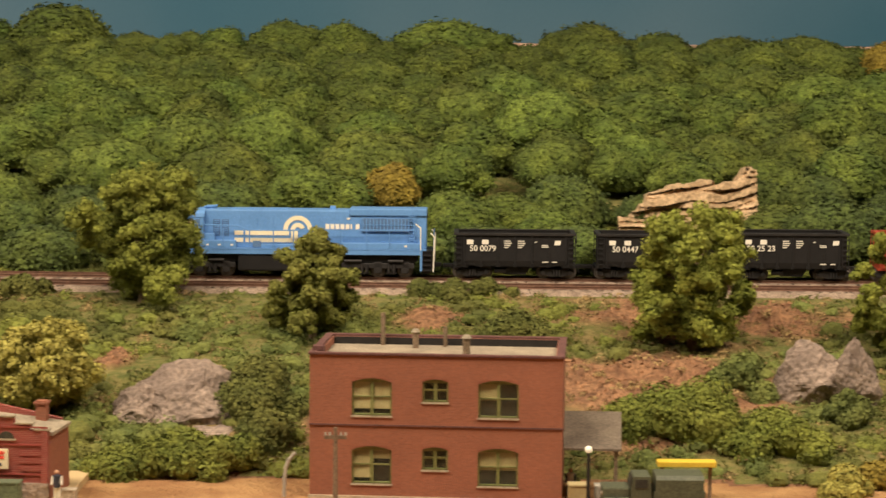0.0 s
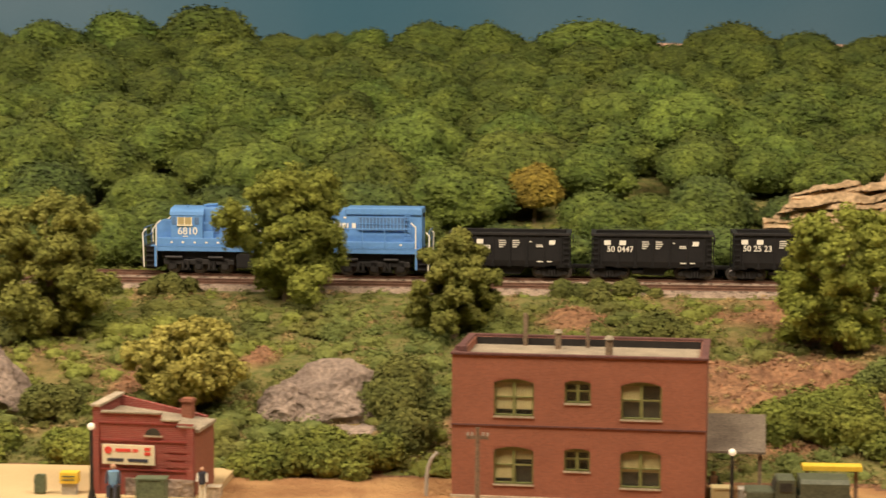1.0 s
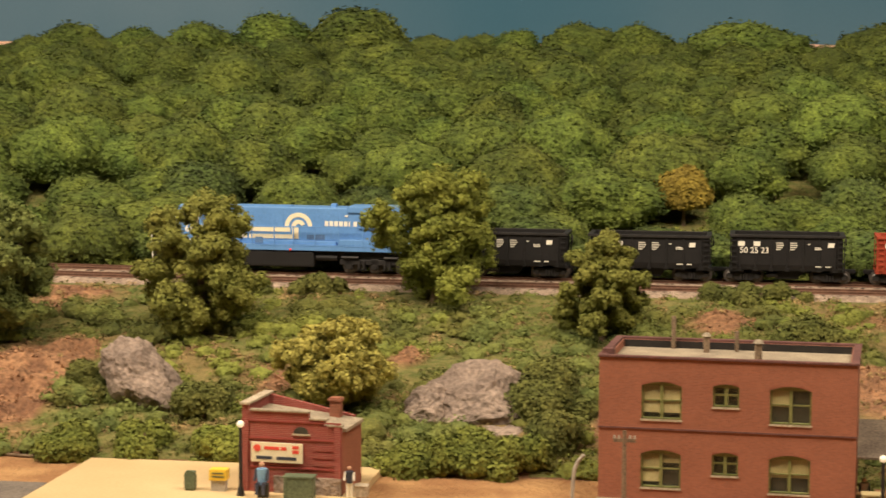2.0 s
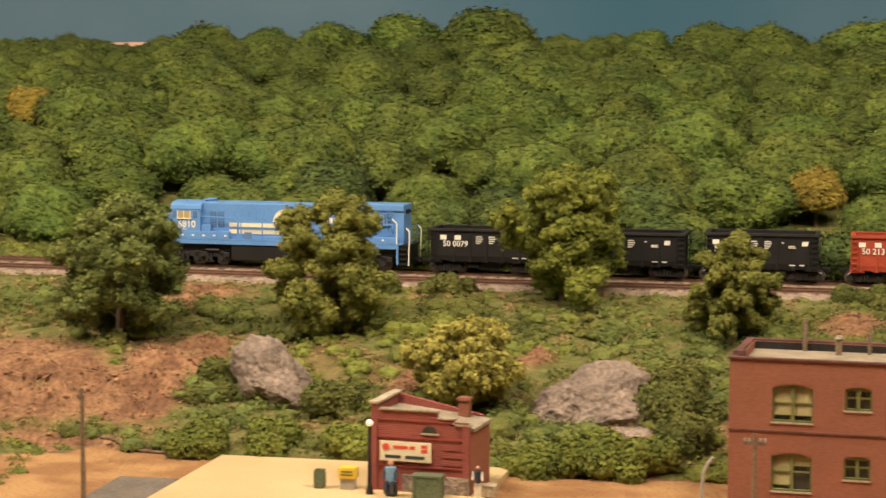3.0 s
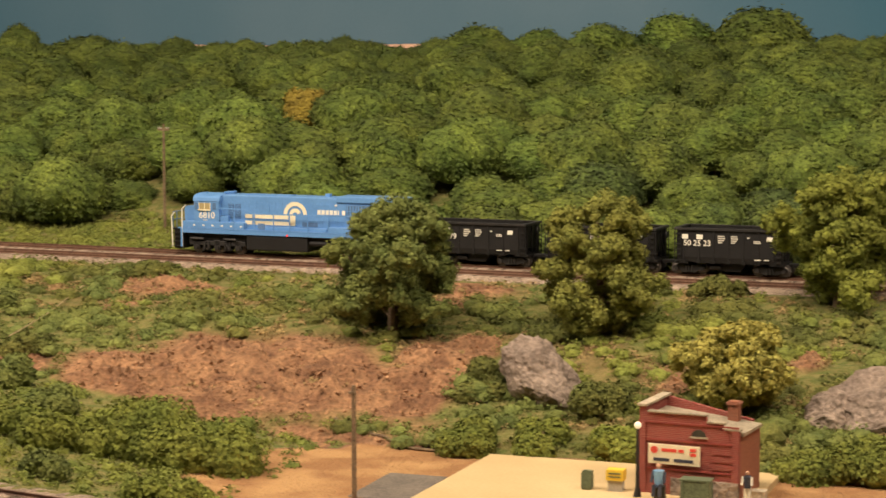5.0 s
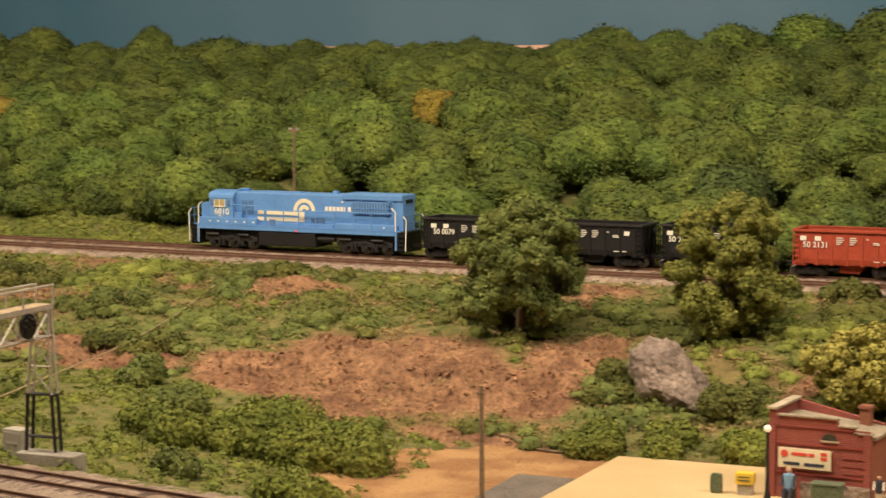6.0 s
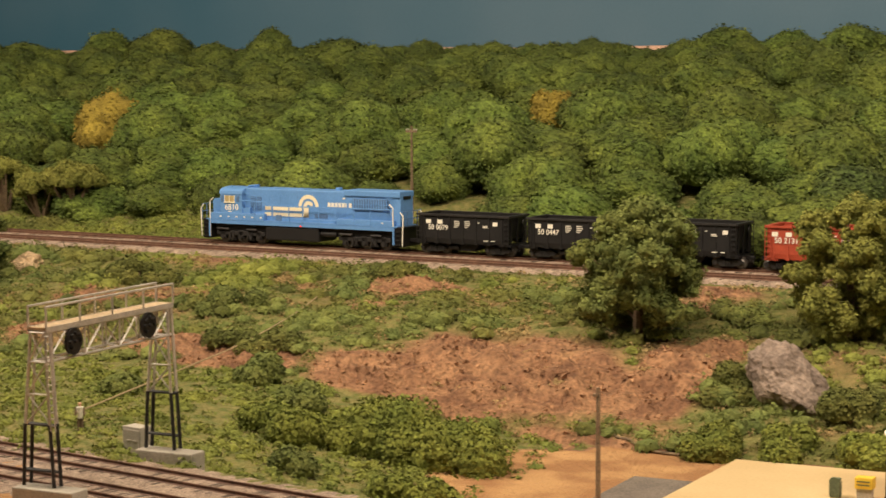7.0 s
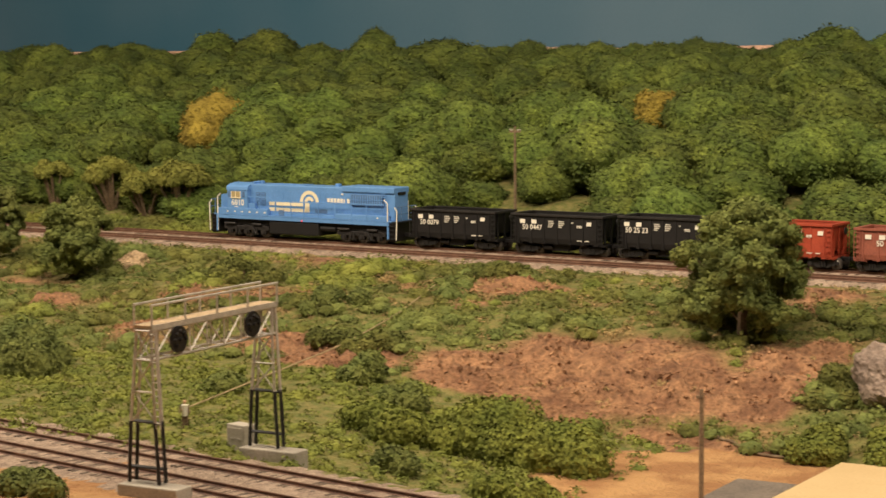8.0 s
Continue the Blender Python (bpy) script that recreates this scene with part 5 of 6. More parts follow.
def holed_wall(w, h, t, holes):
    """A wall w by h, t thick behind y = 0, with rectangular openings (u0, u1, z0, z1)."""
    us = sorted({0, w, *[q for o in holes for q in o[:2]]})
    zs = sorted({0, h, *[q for o in holes for q in o[2:]]})
    bm = bmesh.new()
    for a, b in zip(us, us[1:]):
        for c, d in zip(zs, zs[1:]):
            if not any(o[0] <= a and b <= o[1] and o[2] <= c and d <= o[3] for o in holes):
                box(bm, a, b, 0, t, c, d)
    bmesh.ops.remove_doubles(bm, verts=bm.verts, dist=1e-6)
    return bm


def arch_fill(u0, u1, z1, rise, t):
    """The brickwork between a segmental arch and the square head of its opening."""
    bm = bmesh.new()
    n = 10
    lo, hi = [], []
    for i in range(n + 1):
        u = u0 + (u1 - u0) * i / n
        k = (2 * i / n - 1)
        z = z1 - rise * k * k - 0.0001
        lo.append([bm.verts.new((u, y, z)) for y in (0.0001, t)])
        hi.append([bm.verts.new((u, y, z1)) for y in (0.0001, t)])
    for i in range(n):
        bm.faces.new((lo[i][0], lo[i + 1][0], hi[i + 1][0], hi[i][0]))
        bm.faces.new((lo[i][0], lo[i][1], lo[i + 1][1], lo[i + 1][0]))
    bmesh.ops.recalc_face_normals(bm, faces=bm.faces)
    return bm


def window(parent, u0, u1, z0, z1, pairs, blinds, rise):
    # Sheet behind the panes: the shade of the unlit room is put into its colour.
    w = part("window", bx(u0, u1, 0.0040, 0.0046, z0, z1), "shade_and_dark", parent, "green framed sash window with cream blinds")
    mid = (u0 + u1) / 2
    halves = ((u0, mid), (mid, u1))
    fr = [(u0, u0 + 0.0011, z0, z1), (u1 - 0.0011, u1, z0, z1), (u0, u1, z1 - 0.0024, z1), (u0, u1, z0, z0 + 0.0009), (mid - 0.0009, mid + 0.0009, z0, z1)]
    for a, b, c, d in fr:
        part("frame_bar", bx(a, b, 0.0012, 0.0030, c, d), "green_frame", w, "green frame bar")
    zm = z0 + (z1 - z0) * 0.5
    for (a, b), (drop, grey) in zip(halves, blinds):
        part("sash_rail", bx(a + 0.001, b - 0.001, 0.0018, 0.0028, zm - 0.0004, zm + 0.0004), "green_frame", w, "green sash rail")
        if drop:
            part("blind", bx(a + 0.0008, b - 0.0008, 0.0027, 0.0029, z1 - (z1 - z0) * drop, z1), "blind", w, "cream roller blind")
        gp = part("pane", bx(a + 0.0009, b - 0.0009, 0.0022, 0.0024, z0 + 0.0006, z1 - 0.001), "glass", w, "glass pane")
        gp.visible_shadow = False
    part("window_sill", bx(u0 - 0.0004, u1 + 0.0004, -0.0006, 0.0030, z0 - 0.0010, z0), "stone_pale", w, "pale stone sill")
    part("arch_head", arch_fill(u0, u1, z1, rise, 0.0040), "brick_red", w, "brick arch head")


# Near-black for the painted room shade; also on the vent, truck windows and seat.
M["shade_and_dark"] = mat("room_shade_and_dark_parts", (0.03, 0.028, 0.018), (0.045, 0.04, 0.025), 0.8, 60, 500, 0.0)


def brick_building():
    W, D, H = 0.1465, 0.080, 0.0845
    root = empty("brick_building", Matrix.Translation((-0.0766, 1.1640, -0.0785)) @ Matrix.Rotation(-0.075, 4, "Z"), "two-storey red brick building with green arched windows and a flat roof", "building")
    wins = []
    for a, b, kind in ((0.0245, 0.0478, 0), (0.0654, 0.0806, 1), (0.0978, 0.1212, 0)):
        for top, bot in (((0.0133, 0.0352), (0.0530, 0.0752))[0], ((0.0133, 0.0352), (0.0530, 0.0752))[1]):
            zt = H - top
            zb = H - (bot if kind == 0 else top + 0.0134)
            wins.append((a, b, zb, zt, kind))
    front = part("wall", holed_wall(W, H, 0.0045, [w[:4] for w in wins]), "brick_red", root, "red brick front wall")
    drops = [((0.83, 0), (0.83, 0)), ((0.86, 0), (0.35, 1)), ((0.0, 0), (0.0, 0)), ((0.0, 0), (0.0, 0)), ((0.55, 0), (0.0, 1)), ((0.6, 0), (0.6, 0))]
    for (a, b, zb, zt, kind), bl in zip(wins, drops):
        window(root, a, b, zb, zt, 2, bl, 0.0024 if kind == 0 else 0.0016)
        if kind:
            part("sash_rail", bx(a + 0.001, b - 0.001, 0.0016, 0.0030, zb + 0.0066, zb + 0.0074), "green_frame", root, "green sash rail")
    part("wall", bx(0, 0.0045, 0.0046, D, 0, H), "brick_red", root, "red brick side wall")
    part("wall", bx(W - 0.0045, W, 0.0046, D, 0, H), "brick_red", root, "red brick side wall")
    part("wall", bx(0.0046, W - 0.0046, D - 0.0045, D, 0, H), "brick_red", root, "red brick rear wall")
    part("belt_course", bx(-0.0004, W + 0.0004, -0.0006, 0, H - 0.0412, H - 0.0403), "coping", root, "dark brick belt course")
    part("foundation", bx(-0.0008, W + 0.0008, -0.0012, 0.0, -0.0005, 0.0022), "stone_pale", root, "pale stone foundation")
    part("roof", bx(0.0045, W - 0.0045, 0.0046, D - 0.0046, H - 0.0060, H - 0.0045), "roof_grey", root, "flat grey felt roof")
    for b in ((-0.0009, W + 0.0009, -0.0009, 0.0030), (-0.0009, W + 0.0009, D - 0.0036, D + 0.0009), (-0.0009, 0.0036, 0.0031, D - 0.0037), (W - 0.0036, W + 0.0009, 0.0031, D - 0.0037)):
        part("coping", bx(*b, H, H + 0.0014, 0.0003), "coping", root, "dark red coping")
    part("parapet_lining", bx(0.0046, W - 0.0046, D - 0.0050, D - 0.0046, H - 0.0045, H - 0.0001), "black_worn", root, "dark lining of the rear parapet")
    part("corner_pier", bx(0.0010, 0.0075, 0.006, 0.012, H - 0.0045, H + 0.004), "coping", root, "dark brick corner pier")
    for u, v, h, r in ((0.0560, 0.062, 0.0100, 0.0019), (0.0735, 0.069, 0.0125, 0.0012), (0.0885, 0.036, 0.0105, 0.0022), (0.0350, 0.073, 0.0200, 0.0014)):
        vent = part("roof_vent", rod(bmesh.new(), (u, v, H - 0.0046), (u, v, H - 0.0046 + h), r, seg=12), "wood_grey", root, "weathered roof vent pipe")
        if r > 0.0015:
            part("vent_cap", rod(bmesh.new(), (u, v, H - 0.0046 + h), (u, v, H - 0.0026 + h), r * 1.5, r * 0.8, seg=12), "roof_grey", vent)
    part("roof_hatch", bx(0.030, 0.039, 0.020, 0.026, H - 0.0045, H - 0.0038), "coping", root, "dark roof hatch")
    # porch canopy on the side
    can = part("canopy", prism([(0.004, 0.0320), (0.040, 0.0475), (0.040, 0.0462), (0.004, 0.0307)], "x", W + 0.0005, W + 0.034), "canopy_felt", root, "dull brown felt porch canopy")
    for u, v in ((W + 0.031, 0.007), (W + 0.031, 0.036)):
        part("canopy_post", bx(u - 0.0009, u + 0.0009, v - 0.0009, v + 0.0009, 0, 0.0310 + (v - 0.007) * 0.43), "wood_grey", root, "weathered canopy post")


brick_building()


def small_shop():
    root = empty("small_shop", Matrix.Translation((-0.2812, 1.1350, -0.0735)) @ Matrix.Rotation(-0.100, 4, "Z") @ Matrix.Diagonal((1.075, 1, 0.965, 1)), "small maroon brick shop with a stepped parapet and signboard", "building")
    W, D = 0.0555, 0.042
    hi, lo = 0.0525, 0.0400
    part("wall", prism([(0, 0), (W, 0), (W, 0.0415), (0.0450, 0.0415), (0.0475, 0.0450), (0.0375, 0.0450), (0.0375, 0.0490), (0.004, 0.0490), (0.004, 0.0525), (0, 0.0525)], "y", 0, 0.003), "brick_maroon", root, "maroon brick wall with a stepped top")
    part("wall", bx(0, 0.003, 0.0031, D, 0, hi), "brick_maroon", root, "maroon brick gable wall")
    part("wall", bx(W - 0.003, W, 0.0031, D, 0, lo - 0.002), "brick_red", root, "red brick rear wall")
    part("wall", prism([(0.0031, 0), (W - 0.0031, 0), (W - 0.0031, 0.0415), (0.0031, 0.0525)], "y", D - 0.003, D), "brick_maroon", root, "maroon brick wall")
    part("roof", prism([(0.0031, hi - 0.008), (W + 0.002, lo - 0.002), (W + 0.002, lo), (0.0031, hi - 0.006)], "y", 0.0031, D - 0.0031), "roof_grey", root, "sloping grey felt roof")
    part("coping", bx(-0.001, 0.0045, -0.001, D + 0.001, hi, hi + 0.0016, 0.0003), "stone_pale", root, "pale stone coping")
    for a, b, z in ((0.0046, 0.038, 0.0490), (0.038, 0.048, 0.0450), (0.048, W + 0.001, 0.0415)):
        part("coping", bx(a, b, -0.001, 0.0036, z, z + 0.0012, 0.0003), "roof_grey", root, "grey coping")
    for z in (0.0430, 0.0325, 0.0150):
        part("belt_course", bx(-0.0003, W + 0.0003, -0.0006, 0, z, z + 0.0009), "brick_dark", root, "projecting brick course")
    for u in (0.0, W - 0.0035):
        part("pilaster", bx(u, u + 0.0035, -0.0009, 0, 0, 0.0430), "brick_maroon", root, "brick corner pilaster")
    for k in range(3):
        part("brick_panel", bx(0.0405, 0.0525, -0.0005, 0, 0.0175 + k * 0.0045, 0.0205 + k * 0.0045), "brick_maroon", root, "raised brick panel")
    part("stone_base", bx(0.018, W + 0.0005, -0.0011, -0.0001, 0.0, 0.0105), "rock", root, "grey rubble stone base")
    v = part("arched_vent", arc(0.0335, 0.0365, 0.0, 0.0042, 0, 180, -0.0007, 14), "shade_and_dark", root, "dark arched vent")
    part("vent_sill", bx(0.0285, 0.0385, -0.0010, 0, 0.0354, 0.0364), "stone_pale", v, "pale stone sill")
    sg = part("signboard", bx(0.0055, 0.0345, -0.0016, -0.0007, 0.0185, 0.0305, 0.0002), "cream", root, "cream signboard with red mark and dark lettering bars")
    part("sign_mark", rod(bmesh.new(), (0.0090, -0.0016, 0.0270), (0.0090, -0.0019, 0.0270), 0.0021, seg=16), "red_mark", sg, "round red mark")
    for a, b, z in ((0.0130, 0.0215, 0.0262), (0.0225, 0.0255, 0.0262), (0.0290, 0.0325, 0.0272), (0.0290, 0.0325, 0.0245), (0.0085, 0.0175, 0.0203), (0.0200, 0.0310, 0.0203)):
        part("sign_bar", bx(a, b, -0.0018, -0.0016, z, z + 0.0019), "navy" if z < 0.024 else "red_mark", sg, "plain lettering bar")
    ch = part("chimney", bx(0.0405, 0.0465, D - 0.012, D - 0.006, 0.030, 0.0535, 0.0003), "brick_red", root, "red brick chimney")
    part("chimney_cap", bx(0.0398, 0.0472, D - 0.0127, D - 0.0053, 0.0515, 0.0528), "brick_red", ch)


small_shop()

slab = raw("pavement", [(-0.3974, 1.2125, 0), (-0.405, 0.93, 0), (-0.2125, 0.93, 0), (-0.2125, 1.2115, 0), (-0.3974, 1.2125, -0.009), (-0.405, 0.93, -0.009), (-0.2125, 0.93, -0.009), (-0.2125, 1.2115, -0.009)],
           [(0, 1, 2, 3), (7, 6, 5, 4), (0, 4, 5, 1), (1, 5, 6, 2), (2, 6, 7, 3), (3, 7, 4, 0)], "pavement")
slab.location.z = -0.0735
tagged(slab, "smooth tan pavement slab in front of the shop", "pavement", kind="structure")
patch = part("road", bx(-0.4440, -0.4060, 1.085, 1.155, -0.0790, -0.0772, 0.0008), "asphalt")
tagged(patch, "grey asphalt strip beside the pavement", "road", kind="structure")


def pole(x, y, z, h, label, arm=0.0, r=0.0016, name="utility_pole", mt="wood_grey"):
    root = empty(name, Matrix.Translation((x, y, z)), label, "pole")
    part("shaft", rod(bmesh.new(), (0, 0, -0.004), (0, 0, h), r, r * 0.7, 10), mt, root)
    if arm:
        c = part("cross_arm", bx(-arm, arm, -0.0008, 0.0006, h - 0.0065, h - 0.0045), mt, root)
        for k in (-0.9, -0.5, 0.5, 0.9):
            part("insulator", rod(bmesh.new(), (arm * k, 0, h - 0.0045), (arm * k, 0, h - 0.0028), 0.0007, seg=8), "concrete", c, "grey insulator")
    else:
        part("pole_top", bx(-0.0028, 0.0012, -0.0012, 0.0008, h - 0.005, h - 0.0035), mt, root)
    return root


pole(-0.4235, 1.0455, -0.0785, 0.0740, "weathered grey wooden pole in the dirt lot")
pole(-0.0590, 1.115, -0.0785, 0.0510, "grey wooden pole with a cross arm before the brick building", 0.0062)
pole(-0.9190, 1.780, ground_z(-0.919, 1.780), 0.1025, "brown telegraph pole among the hillside trees", 0.006, name="telegraph_pole", mt="bark")


def lamp_post(x, y, z, h, label):
    root = empty("lamp_post", Matrix.Translation((x, y, z)), label, "street lamp")
    part("post", rod(bmesh.new(), (0, 0, 0), (0, 0, h), 0.0012, 0.0009, 10), "black_worn", root)
    part("post_base", rod(bmesh.new(), (0, 0, 0), (0, 0, 0.005), 0.0024, 0.0015, 10), "black_worn", root)
    bm = bmesh.new()
    bmesh.ops.create_uvsphere(bm, u_segments=14, v_segments=10, radius=0.0021, matrix=Matrix.Translation((0, 0, h + 0.0016)))
    part("globe", bm, "globe", root, "cream glass globe")


lamp_post(-0.2790, 1.122, -0.0735, 0.0400, "dark street lamp with a round globe beside the shop")
lamp_post(0.0830, 1.130, -0.0785, 0.0350, "dark street lamp with a round globe beside the porch")


def bent_pipe():
    root = empty("bent_pipe", Matrix.Translation((-0.0915, 1.165, -0.078)), "pale curved pipe standing beside the brick building", "pipe")
    pts = [(0, 0, 0), (0.0002, 0, 0.010), (0.0010, 0, 0.017), (0.0030, 0, 0.022), (0.0065, 0, 0.026)]
    part("pipe", rods(list(zip(pts, pts[1:])), 0.0011, 8), "concrete", root)


bent_pipe()


def cable():
    v, f = [], []
    for i in range(37):
        t = i / 36
        x = -0.525 + 0.125 * t
        y = 1.262 - 0.035 * t - 0.012 * math.sin(t * 3.0)
        z = ground_z(x, y) + 0.0012
        for k in range(8):
            a = k * math.pi / 4
            v.append((x + 0.0003 * math.sin(a), y + 0.0011 * math.cos(a), z + 0.0011 * math.sin(a)))
    for i in range(36):
        for k in range(8):
            f.append((i * 8 + k, i * 8 + 8 + k, i * 8 + 8 + (k + 1) % 8, i * 8 + (k + 1) % 8))
    f += [tuple(range(8)), tuple(range(295, 287, -1))]
    tagged(raw("hose", v, f, "bark", smooth=True), "dark brown hose lying along the foot of the clay cut", "hose")


cable()


def slack_rope():
    """A thin rope from the bank down to the figurine on the grass."""
    pts = [Vector(p) for p in ROPE]
    root = empty("rope", Matrix.Translation(pts[0]), "long thin pale rope lying down the grassy slope", "rope")
    part("strand", rods([(a - pts[0], b - pts[0]) for a, b in zip(pts, pts[1:])], 0.0006, 6), "rope", root)


M["rope"] = mat("pale_rope", (0.3, 0.23, 0.12), (0.4, 0.31, 0.17), 0.9, 200, 900, 0.3)
ROPE = [(x, y, ground_z(x, y) + 0.006) for x, y in ((-0.845, 1.488), (-0.826, 1.400), (-0.806, 1.319), (-0.804, 1.263))] + [(-0.7535, 1.0065, ground_z(-0.753, 1.01) + 0.012)]
slack_rope()


# ---- small figures and street clutter ----
def figure(x, y, z, h, shirt, legs, label, sit=False, turn=0.0):
    """A plain painted figurine in one mesh."""
    bm = bmesh.new()
    k = h / 0.02
    hip = 0.0045 if sit else 0.0095
    for s in (-1, 1):
        if sit:
            rod(bm, (s * 0.0011 * k, 0, hip * k), (s * 0.0016 * k, -0.0045 * k, hip * k), 0.0011 * k)
            rod(bm, (s * 0.0016 * k, -0.0045 * k, hip * k), (s * 0.0016 * k, -0.005 * k, 0), 0.0009 * k)
        else:
            rod(bm, (s * 0.0012 * k, 0, 0), (s * 0.0010 * k, 0, hip * k), 0.0010 * k, 0.0013 * k)
        rod(bm, (s * 0.0026 * k, 0, (hip + 0.0066) * k), (s * 0.0032 * k, -0.002 * k, (hip + 0.0015) * k), 0.0009 * k, 0.0007 * k)
    legs_f = set(bm.faces)
    rod(bm, (0, 0, (hip - 0.0005) * k), (0, 0, (hip + 0.0072) * k), 0.0021 * k, 0.0027 * k, 10)
    body_f = set(bm.faces) - legs_f
    bmesh.ops.create_uvsphere(bm, u_segments=10, v_segments=8, radius=0.0014 * k, matrix=Matrix.Translation((0, -0.0003, (hip + 0.0092) * k)))
    for f in bm.faces:
        f.material_index = 0 if f in legs_f else 1 if f in body_f else 2
    ob = part("figurine", bm, legs)
    ob.data.materials.append(M[shirt])
    ob.data.materials.append(M["skin"])
    ob.matrix_basis = Matrix.Translation((x, y, z)) @ Matrix.Rotation(turn, 4, "Z")
    tagged(ob, label, "figurine")


figure(-0.2655, 1.118, -0.0705, 0.024, "denim", "navy", "seated plastic figurine with a blue top beside the shop wall", sit=True)
figure(-0.2165, 1.128, -0.0735, 0.018, "navy", "white", "small plastic figurine in dark and white beside the shop corner")
figure(-0.7530, 1.010, ground_z(-0.753, 1.010), 0.018, "white", "bark", "small plastic figurine with a white top on the grass", turn=0.5)
figure(0.0755, 1.168, -0.0785, 0.018, "white", "navy", "small plastic figurine under the porch canopy")


def crate(x, y, z, sx, sy, sz, mt, label, name="crate"):
    root = empty(name, Matrix.Translation((x, y, z)), label, name.replace("_", " "))
    part("body", bx(-sx, sx, -sy, sy, 0, sz, min(sx, sz) * 0.08), mt, root)
    part("lid", bx(-sx * 1.06, sx * 1.06, -sy * 1.06, sy * 1.06, sz, sz * 1.07), mt, root)
    for s in (-1, 1):
        part("side_bar", bx(s * sx * 0.85 - sx * 0.08, s * sx * 0.85 + sx * 0.08, -sy * 1.08, -sy, 0, sz), mt, root)
    return root


crate(-0.2440, 1.120, -0.0735, 0.0085, 0.005, 0.0125, "green_box", "dark green waste container beside the shop", "waste_container")
crate(-0.2655, 1.1205, -0.0735, 0.003, 0.0028, 0.0072, "shade_and_dark", "dark seat block beside the shop wall", "seat_block")
crate(0.0790, 1.150, -0.0785, 0.006, 0.005, 0.012, "blind", "tan wooden crate under the porch")
crate(0.0960, 1.158, -0.0785, 0.007, 0.005, 0.010, "concrete", "grey crate under the porch")
crate(-0.2105, 1.132, -0.0735, 0.004, 0.004, 0.006, "stone_pale", "pale box beside the shop corner")

drum = empty("white_drum", Matrix.Translation((-0.570, 1.188, ground_z(-0.570, 1.188))), "small white drum lying at the end of the thicket", "drum")
part("body", rod(bmesh.new(), (0, 0, 0), (0, 0, 0.0045), 0.0022, seg=14), "white", drum)
part("rim", rod(bmesh.new(), (0, 0, 0.0045), (0, 0, 0.0051), 0.0025, seg=14), "white", drum)
shrub(0.240, 1.176, 0.016, 0.012, 0.022, "leaf_olive", "dry olive bush beside the dirt road", 190, 1400)
shrub(0.262, 1.200, 0.026, 0.016, 0.016, "leaf_yellow", "low golden dry brush beside the dirt road", 191, 1600)

mb = empty("mailbox", Matrix.Translation((-0.3115, 1.132, -0.0735)), "dark green round-topped street box on the pavement", "street box")
part("body", bx(-0.003, 0.003, -0.003, 0.003, 0.001, 0.0090, 0.0003), "green_box", mb)
part("hood", arc(0, 0.0090, 0.0, 0.003, 0, 180, -0.003, 12), "green_box", mb)
part("hood_back", bx(-0.003, 0.003, -0.0028, 0.003, 0.009, 0.0112, 0.0012), "green_box", mb)
part("foot", bx(-0.0026, 0.0026, -0.0026, 0.0026, 0, 0.0012), "green_box", mb)
nb = empty("news_box", Matrix.Translation((-0.2945, 1.133, -0.0735)), "bright yellow news box on a grey stand", "news box")
part("stand", bx(-0.0042, 0.0042, -0.003, 0.003, 0, 0.0065), "concrete", nb, "grey stand")
part("box", bx(-0.0052, 0.0052, -0.004, 0.004, 0.0065, 0.0130, 0.0004), "yellow", nb)
for k in (0.0085, 0.0105):
    part("label_bar", bx(-0.0035, 0.0035, -0.0043, -0.004, k, k + 0.0007), "green_box", nb, "plain lettering bar")


def truck():
    root = empty("army_truck", Matrix.Translation((0.1210, 1.1380, -0.0785)), "olive green toy truck with a covered bed", "truck")
    part("hood", bx(-0.030, -0.014, -0.0085, 0.0085, 0.006, 0.0150, 0.0012), "olive", root)
    cab = part("cab", prism([(-0.014, 0.005), (-0.014, 0.0150), (-0.0125, 0.0215), (-0.003, 0.0215), (-0.002, 0.005)], "y", -0.010, 0.010), "olive", root)
    part("side_window", bx(-0.0115, -0.0045, -0.0103, -0.0100, 0.0150, 0.0200), "shade_and_dark", cab, "dark side window")
    part("windscreen", prism([(-0.0143, 0.0155), (-0.0130, 0.0208), (-0.0134, 0.0208), (-0.0147, 0.0155)], "y", -0.008, 0.008), "shade_and_dark", cab, "dark windscreen")
    bed = part("bed", bx(-0.001, 0.028, -0.0115, 0.0115, 0.0065, 0.0135, 0.0004), "olive", root)
    part("cover", prism([(-0.0115, 0.0135), (-0.0115, 0.0200), (-0.009, 0.0222), (0.009, 0.0222), (0.0115, 0.0200), (0.0115, 0.0135)], "x", 0.0, 0.027), "olive", root)
    for s in (-1, 1):
        part("fender", bx(-0.029, -0.015, min(s * 0.0085, s * 0.0115), max(s * 0.0085, s * 0.0115), 0.0075, 0.0095, 0.0004), "olive", root)
        for x in (-0.022, 0.010, 0.021):
            w = part("wheel", rod(bmesh.new(), (x, s * 0.0085, 0.0048), (x, s * 0.0118, 0.0048), 0.0048, seg=18), "black", root, "black tyre")
            part("hub", rod(bmesh.new(), (x, s * 0.0118, 0.0048), (x, s * 0.0122, 0.0048), 0.0022, seg=12), "olive", w)
    part("headlight", rod(bmesh.new(), (-0.0300, -0.006, 0.0115), (-0.0308, -0.006, 0.0115), 0.0014, seg=10), "concrete", root, "round headlight")
    part("headlight", rod(bmesh.new(), (-0.0300, 0.006, 0.0115), (-0.0308, 0.006, 0.0115), 0.0014, seg=10), "concrete", root, "round headlight")


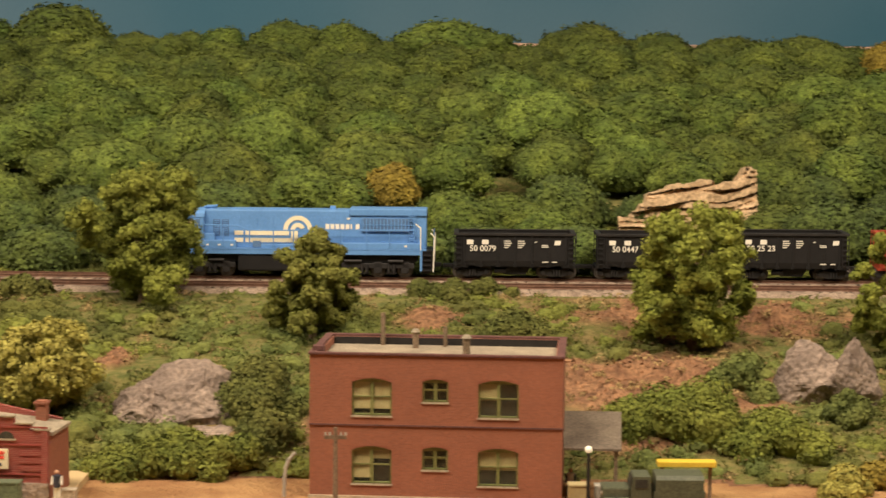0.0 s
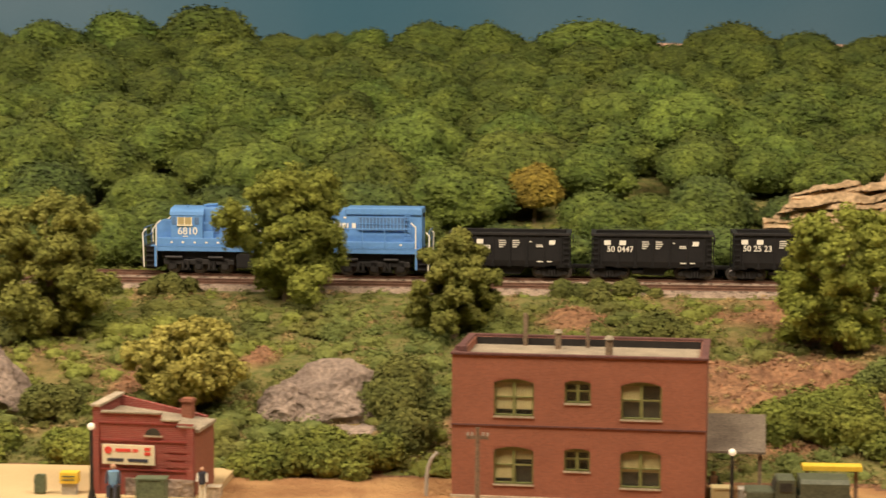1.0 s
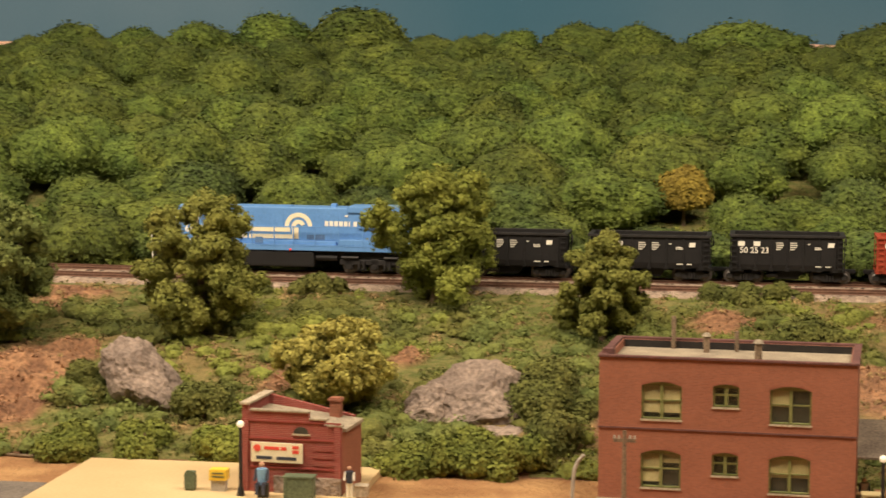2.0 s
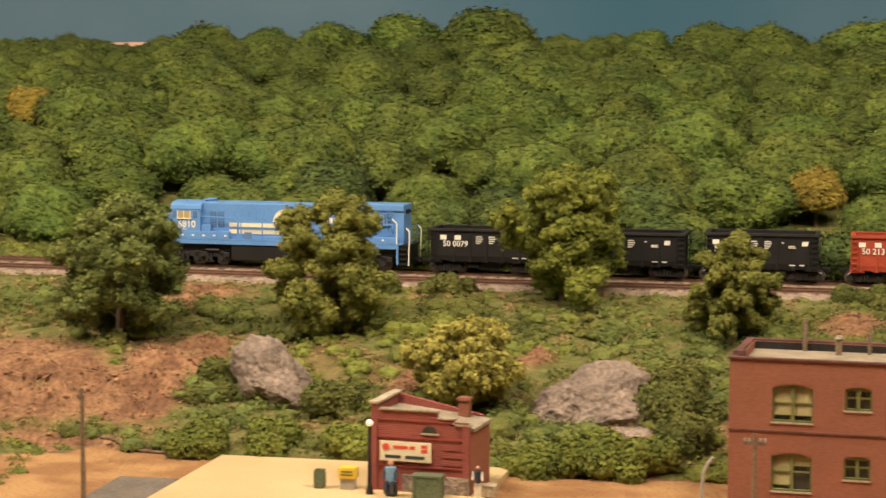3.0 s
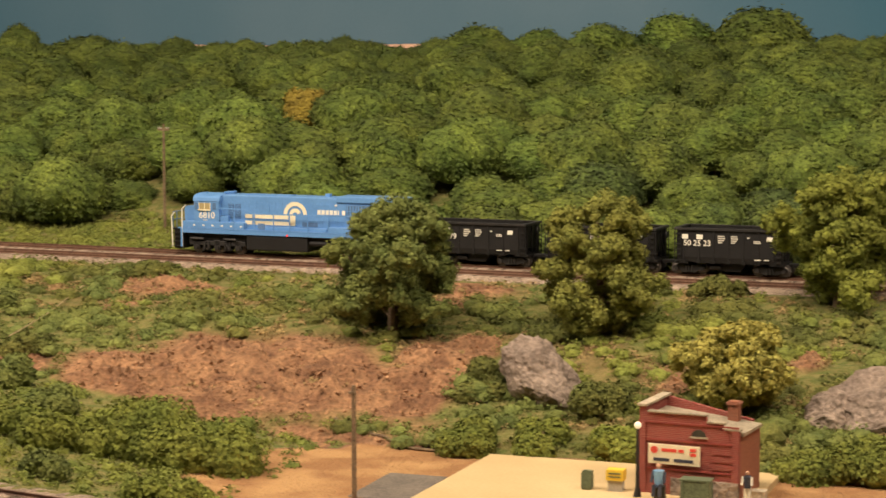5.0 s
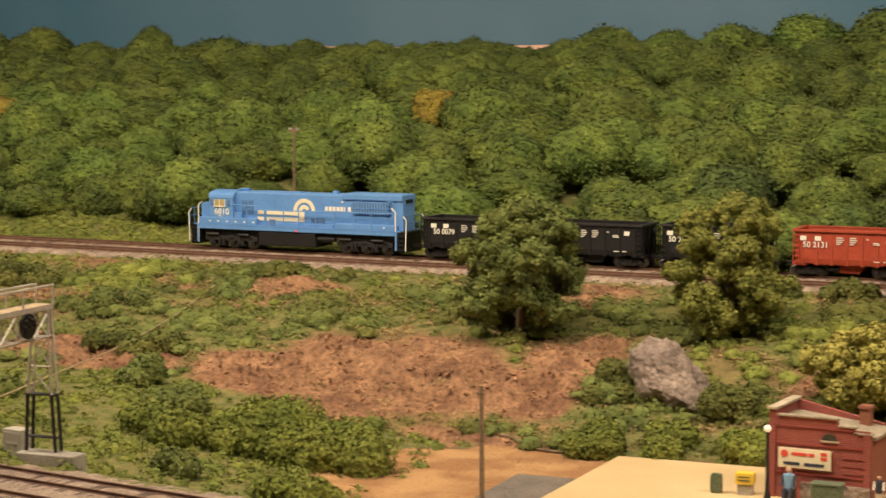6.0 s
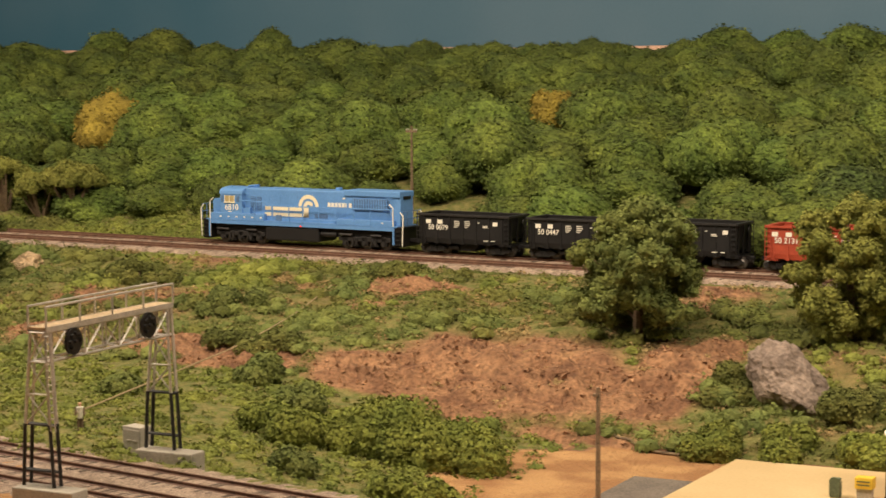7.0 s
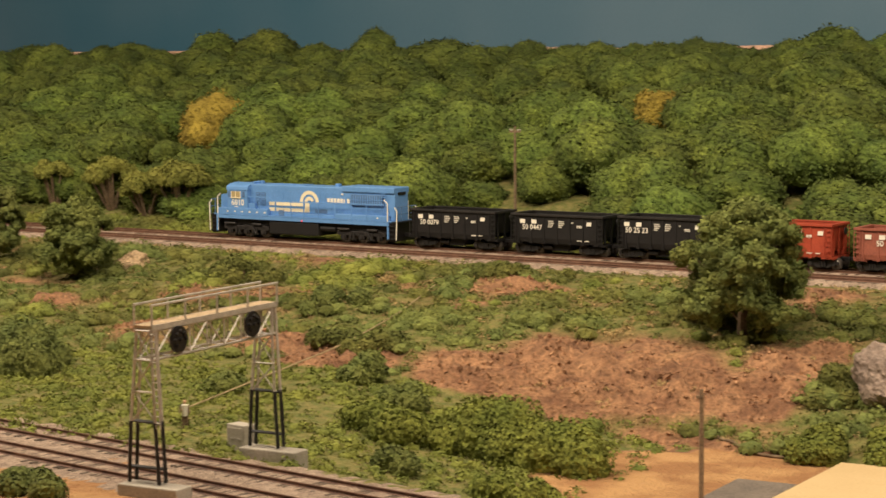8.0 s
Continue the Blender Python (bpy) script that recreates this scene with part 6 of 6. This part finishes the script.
truck()
yb = empty("loading_board", Matrix.Translation((0.1430, 1.1700, -0.0785)), "yellow board on posts behind the truck", "board")
part("board", bx(-0.017, 0.017, -0.005, 0.005, 0.0195, 0.0225, 0.0003), "yellow", yb)
for x in (-0.014, 0.014):
    part("post", bx(x - 0.001, x + 0.001, -0.001, 0.001, 0, 0.0195), "wood_grey", yb, "weathered post")


def coloured_hill_tree(x, y, R, mt, label, seed, top):
    rng = np.random.default_rng(seed)
    ob = puff_tree(rng, R, mt, label, 3300)
    ob.matrix_basis = Matrix.Translation((x, y, top - 1.56 * R * 1.1)) @ Matrix.Diagonal((1, 1, 1.1, 1))


for i, ((x, y, R, mt, lb), top) in enumerate(zip(HILLSPOTS, (0.081, 0.143, 0.139, 0.20))):
    coloured_hill_tree(x, y, R, mt, lb, 300 + i, top)


# ---- what moves ----
def motions():
    xs = np.linspace(-2.6, 1.2, 3801)
    ys = np.array([track_y(x) for x in xs])
    run = np.concatenate([[0], np.cumsum(np.hypot(np.diff(xs), np.diff(ys)))])
    run -= np.interp(0, xs, run)

    def on_track(d0, d1):
        """The pose of a car whose trucks stand at the distances d0 and d1 along the track; x = 0 at the first truck."""
        a, b = (Vector((np.interp(d, run, xs), np.interp(d, run, ys), 0)) for d in (d0, d1))
        return Matrix.Translation(a) @ Matrix.Rotation(math.atan2(b.y - a.y, b.x - a.x), 4, "Z")

    def head(t):
        """Distance of the locomotive's front step along the track."""
        return float(np.interp(t, [0, 1.5, 3, 4.5, 6, 7, 8], [-0.2285, -0.4045, -0.5882, -0.7709, -0.9565, -1.0820, -1.2045]))

    times = [i * 0.5 for i in range(17)]
    for k, ob in enumerate([loco] + CARS):
        off = (0.0, 0.2857, 0.3985, 0.5060, 0.6190, 0.7300, 0.8440)[k]
        a, b = (0.0345, 0.1770) if k == 0 else (-0.0335, 0.0335)
        walk(ob, [(t, on_track(head(t) + off + a, head(t) + off + b) @ Matrix.Translation((-a, 0, 0))) for t in times])
    steps = [i / 15 for i in range(121)]
    for ob, x, r in WHEELS:
        walk(ob, [(t, Matrix.Translation((x, 0, r)) @ Matrix.Rotation((head(t) - head(0)) / r, 4, "Y")) for t in steps])


motions()
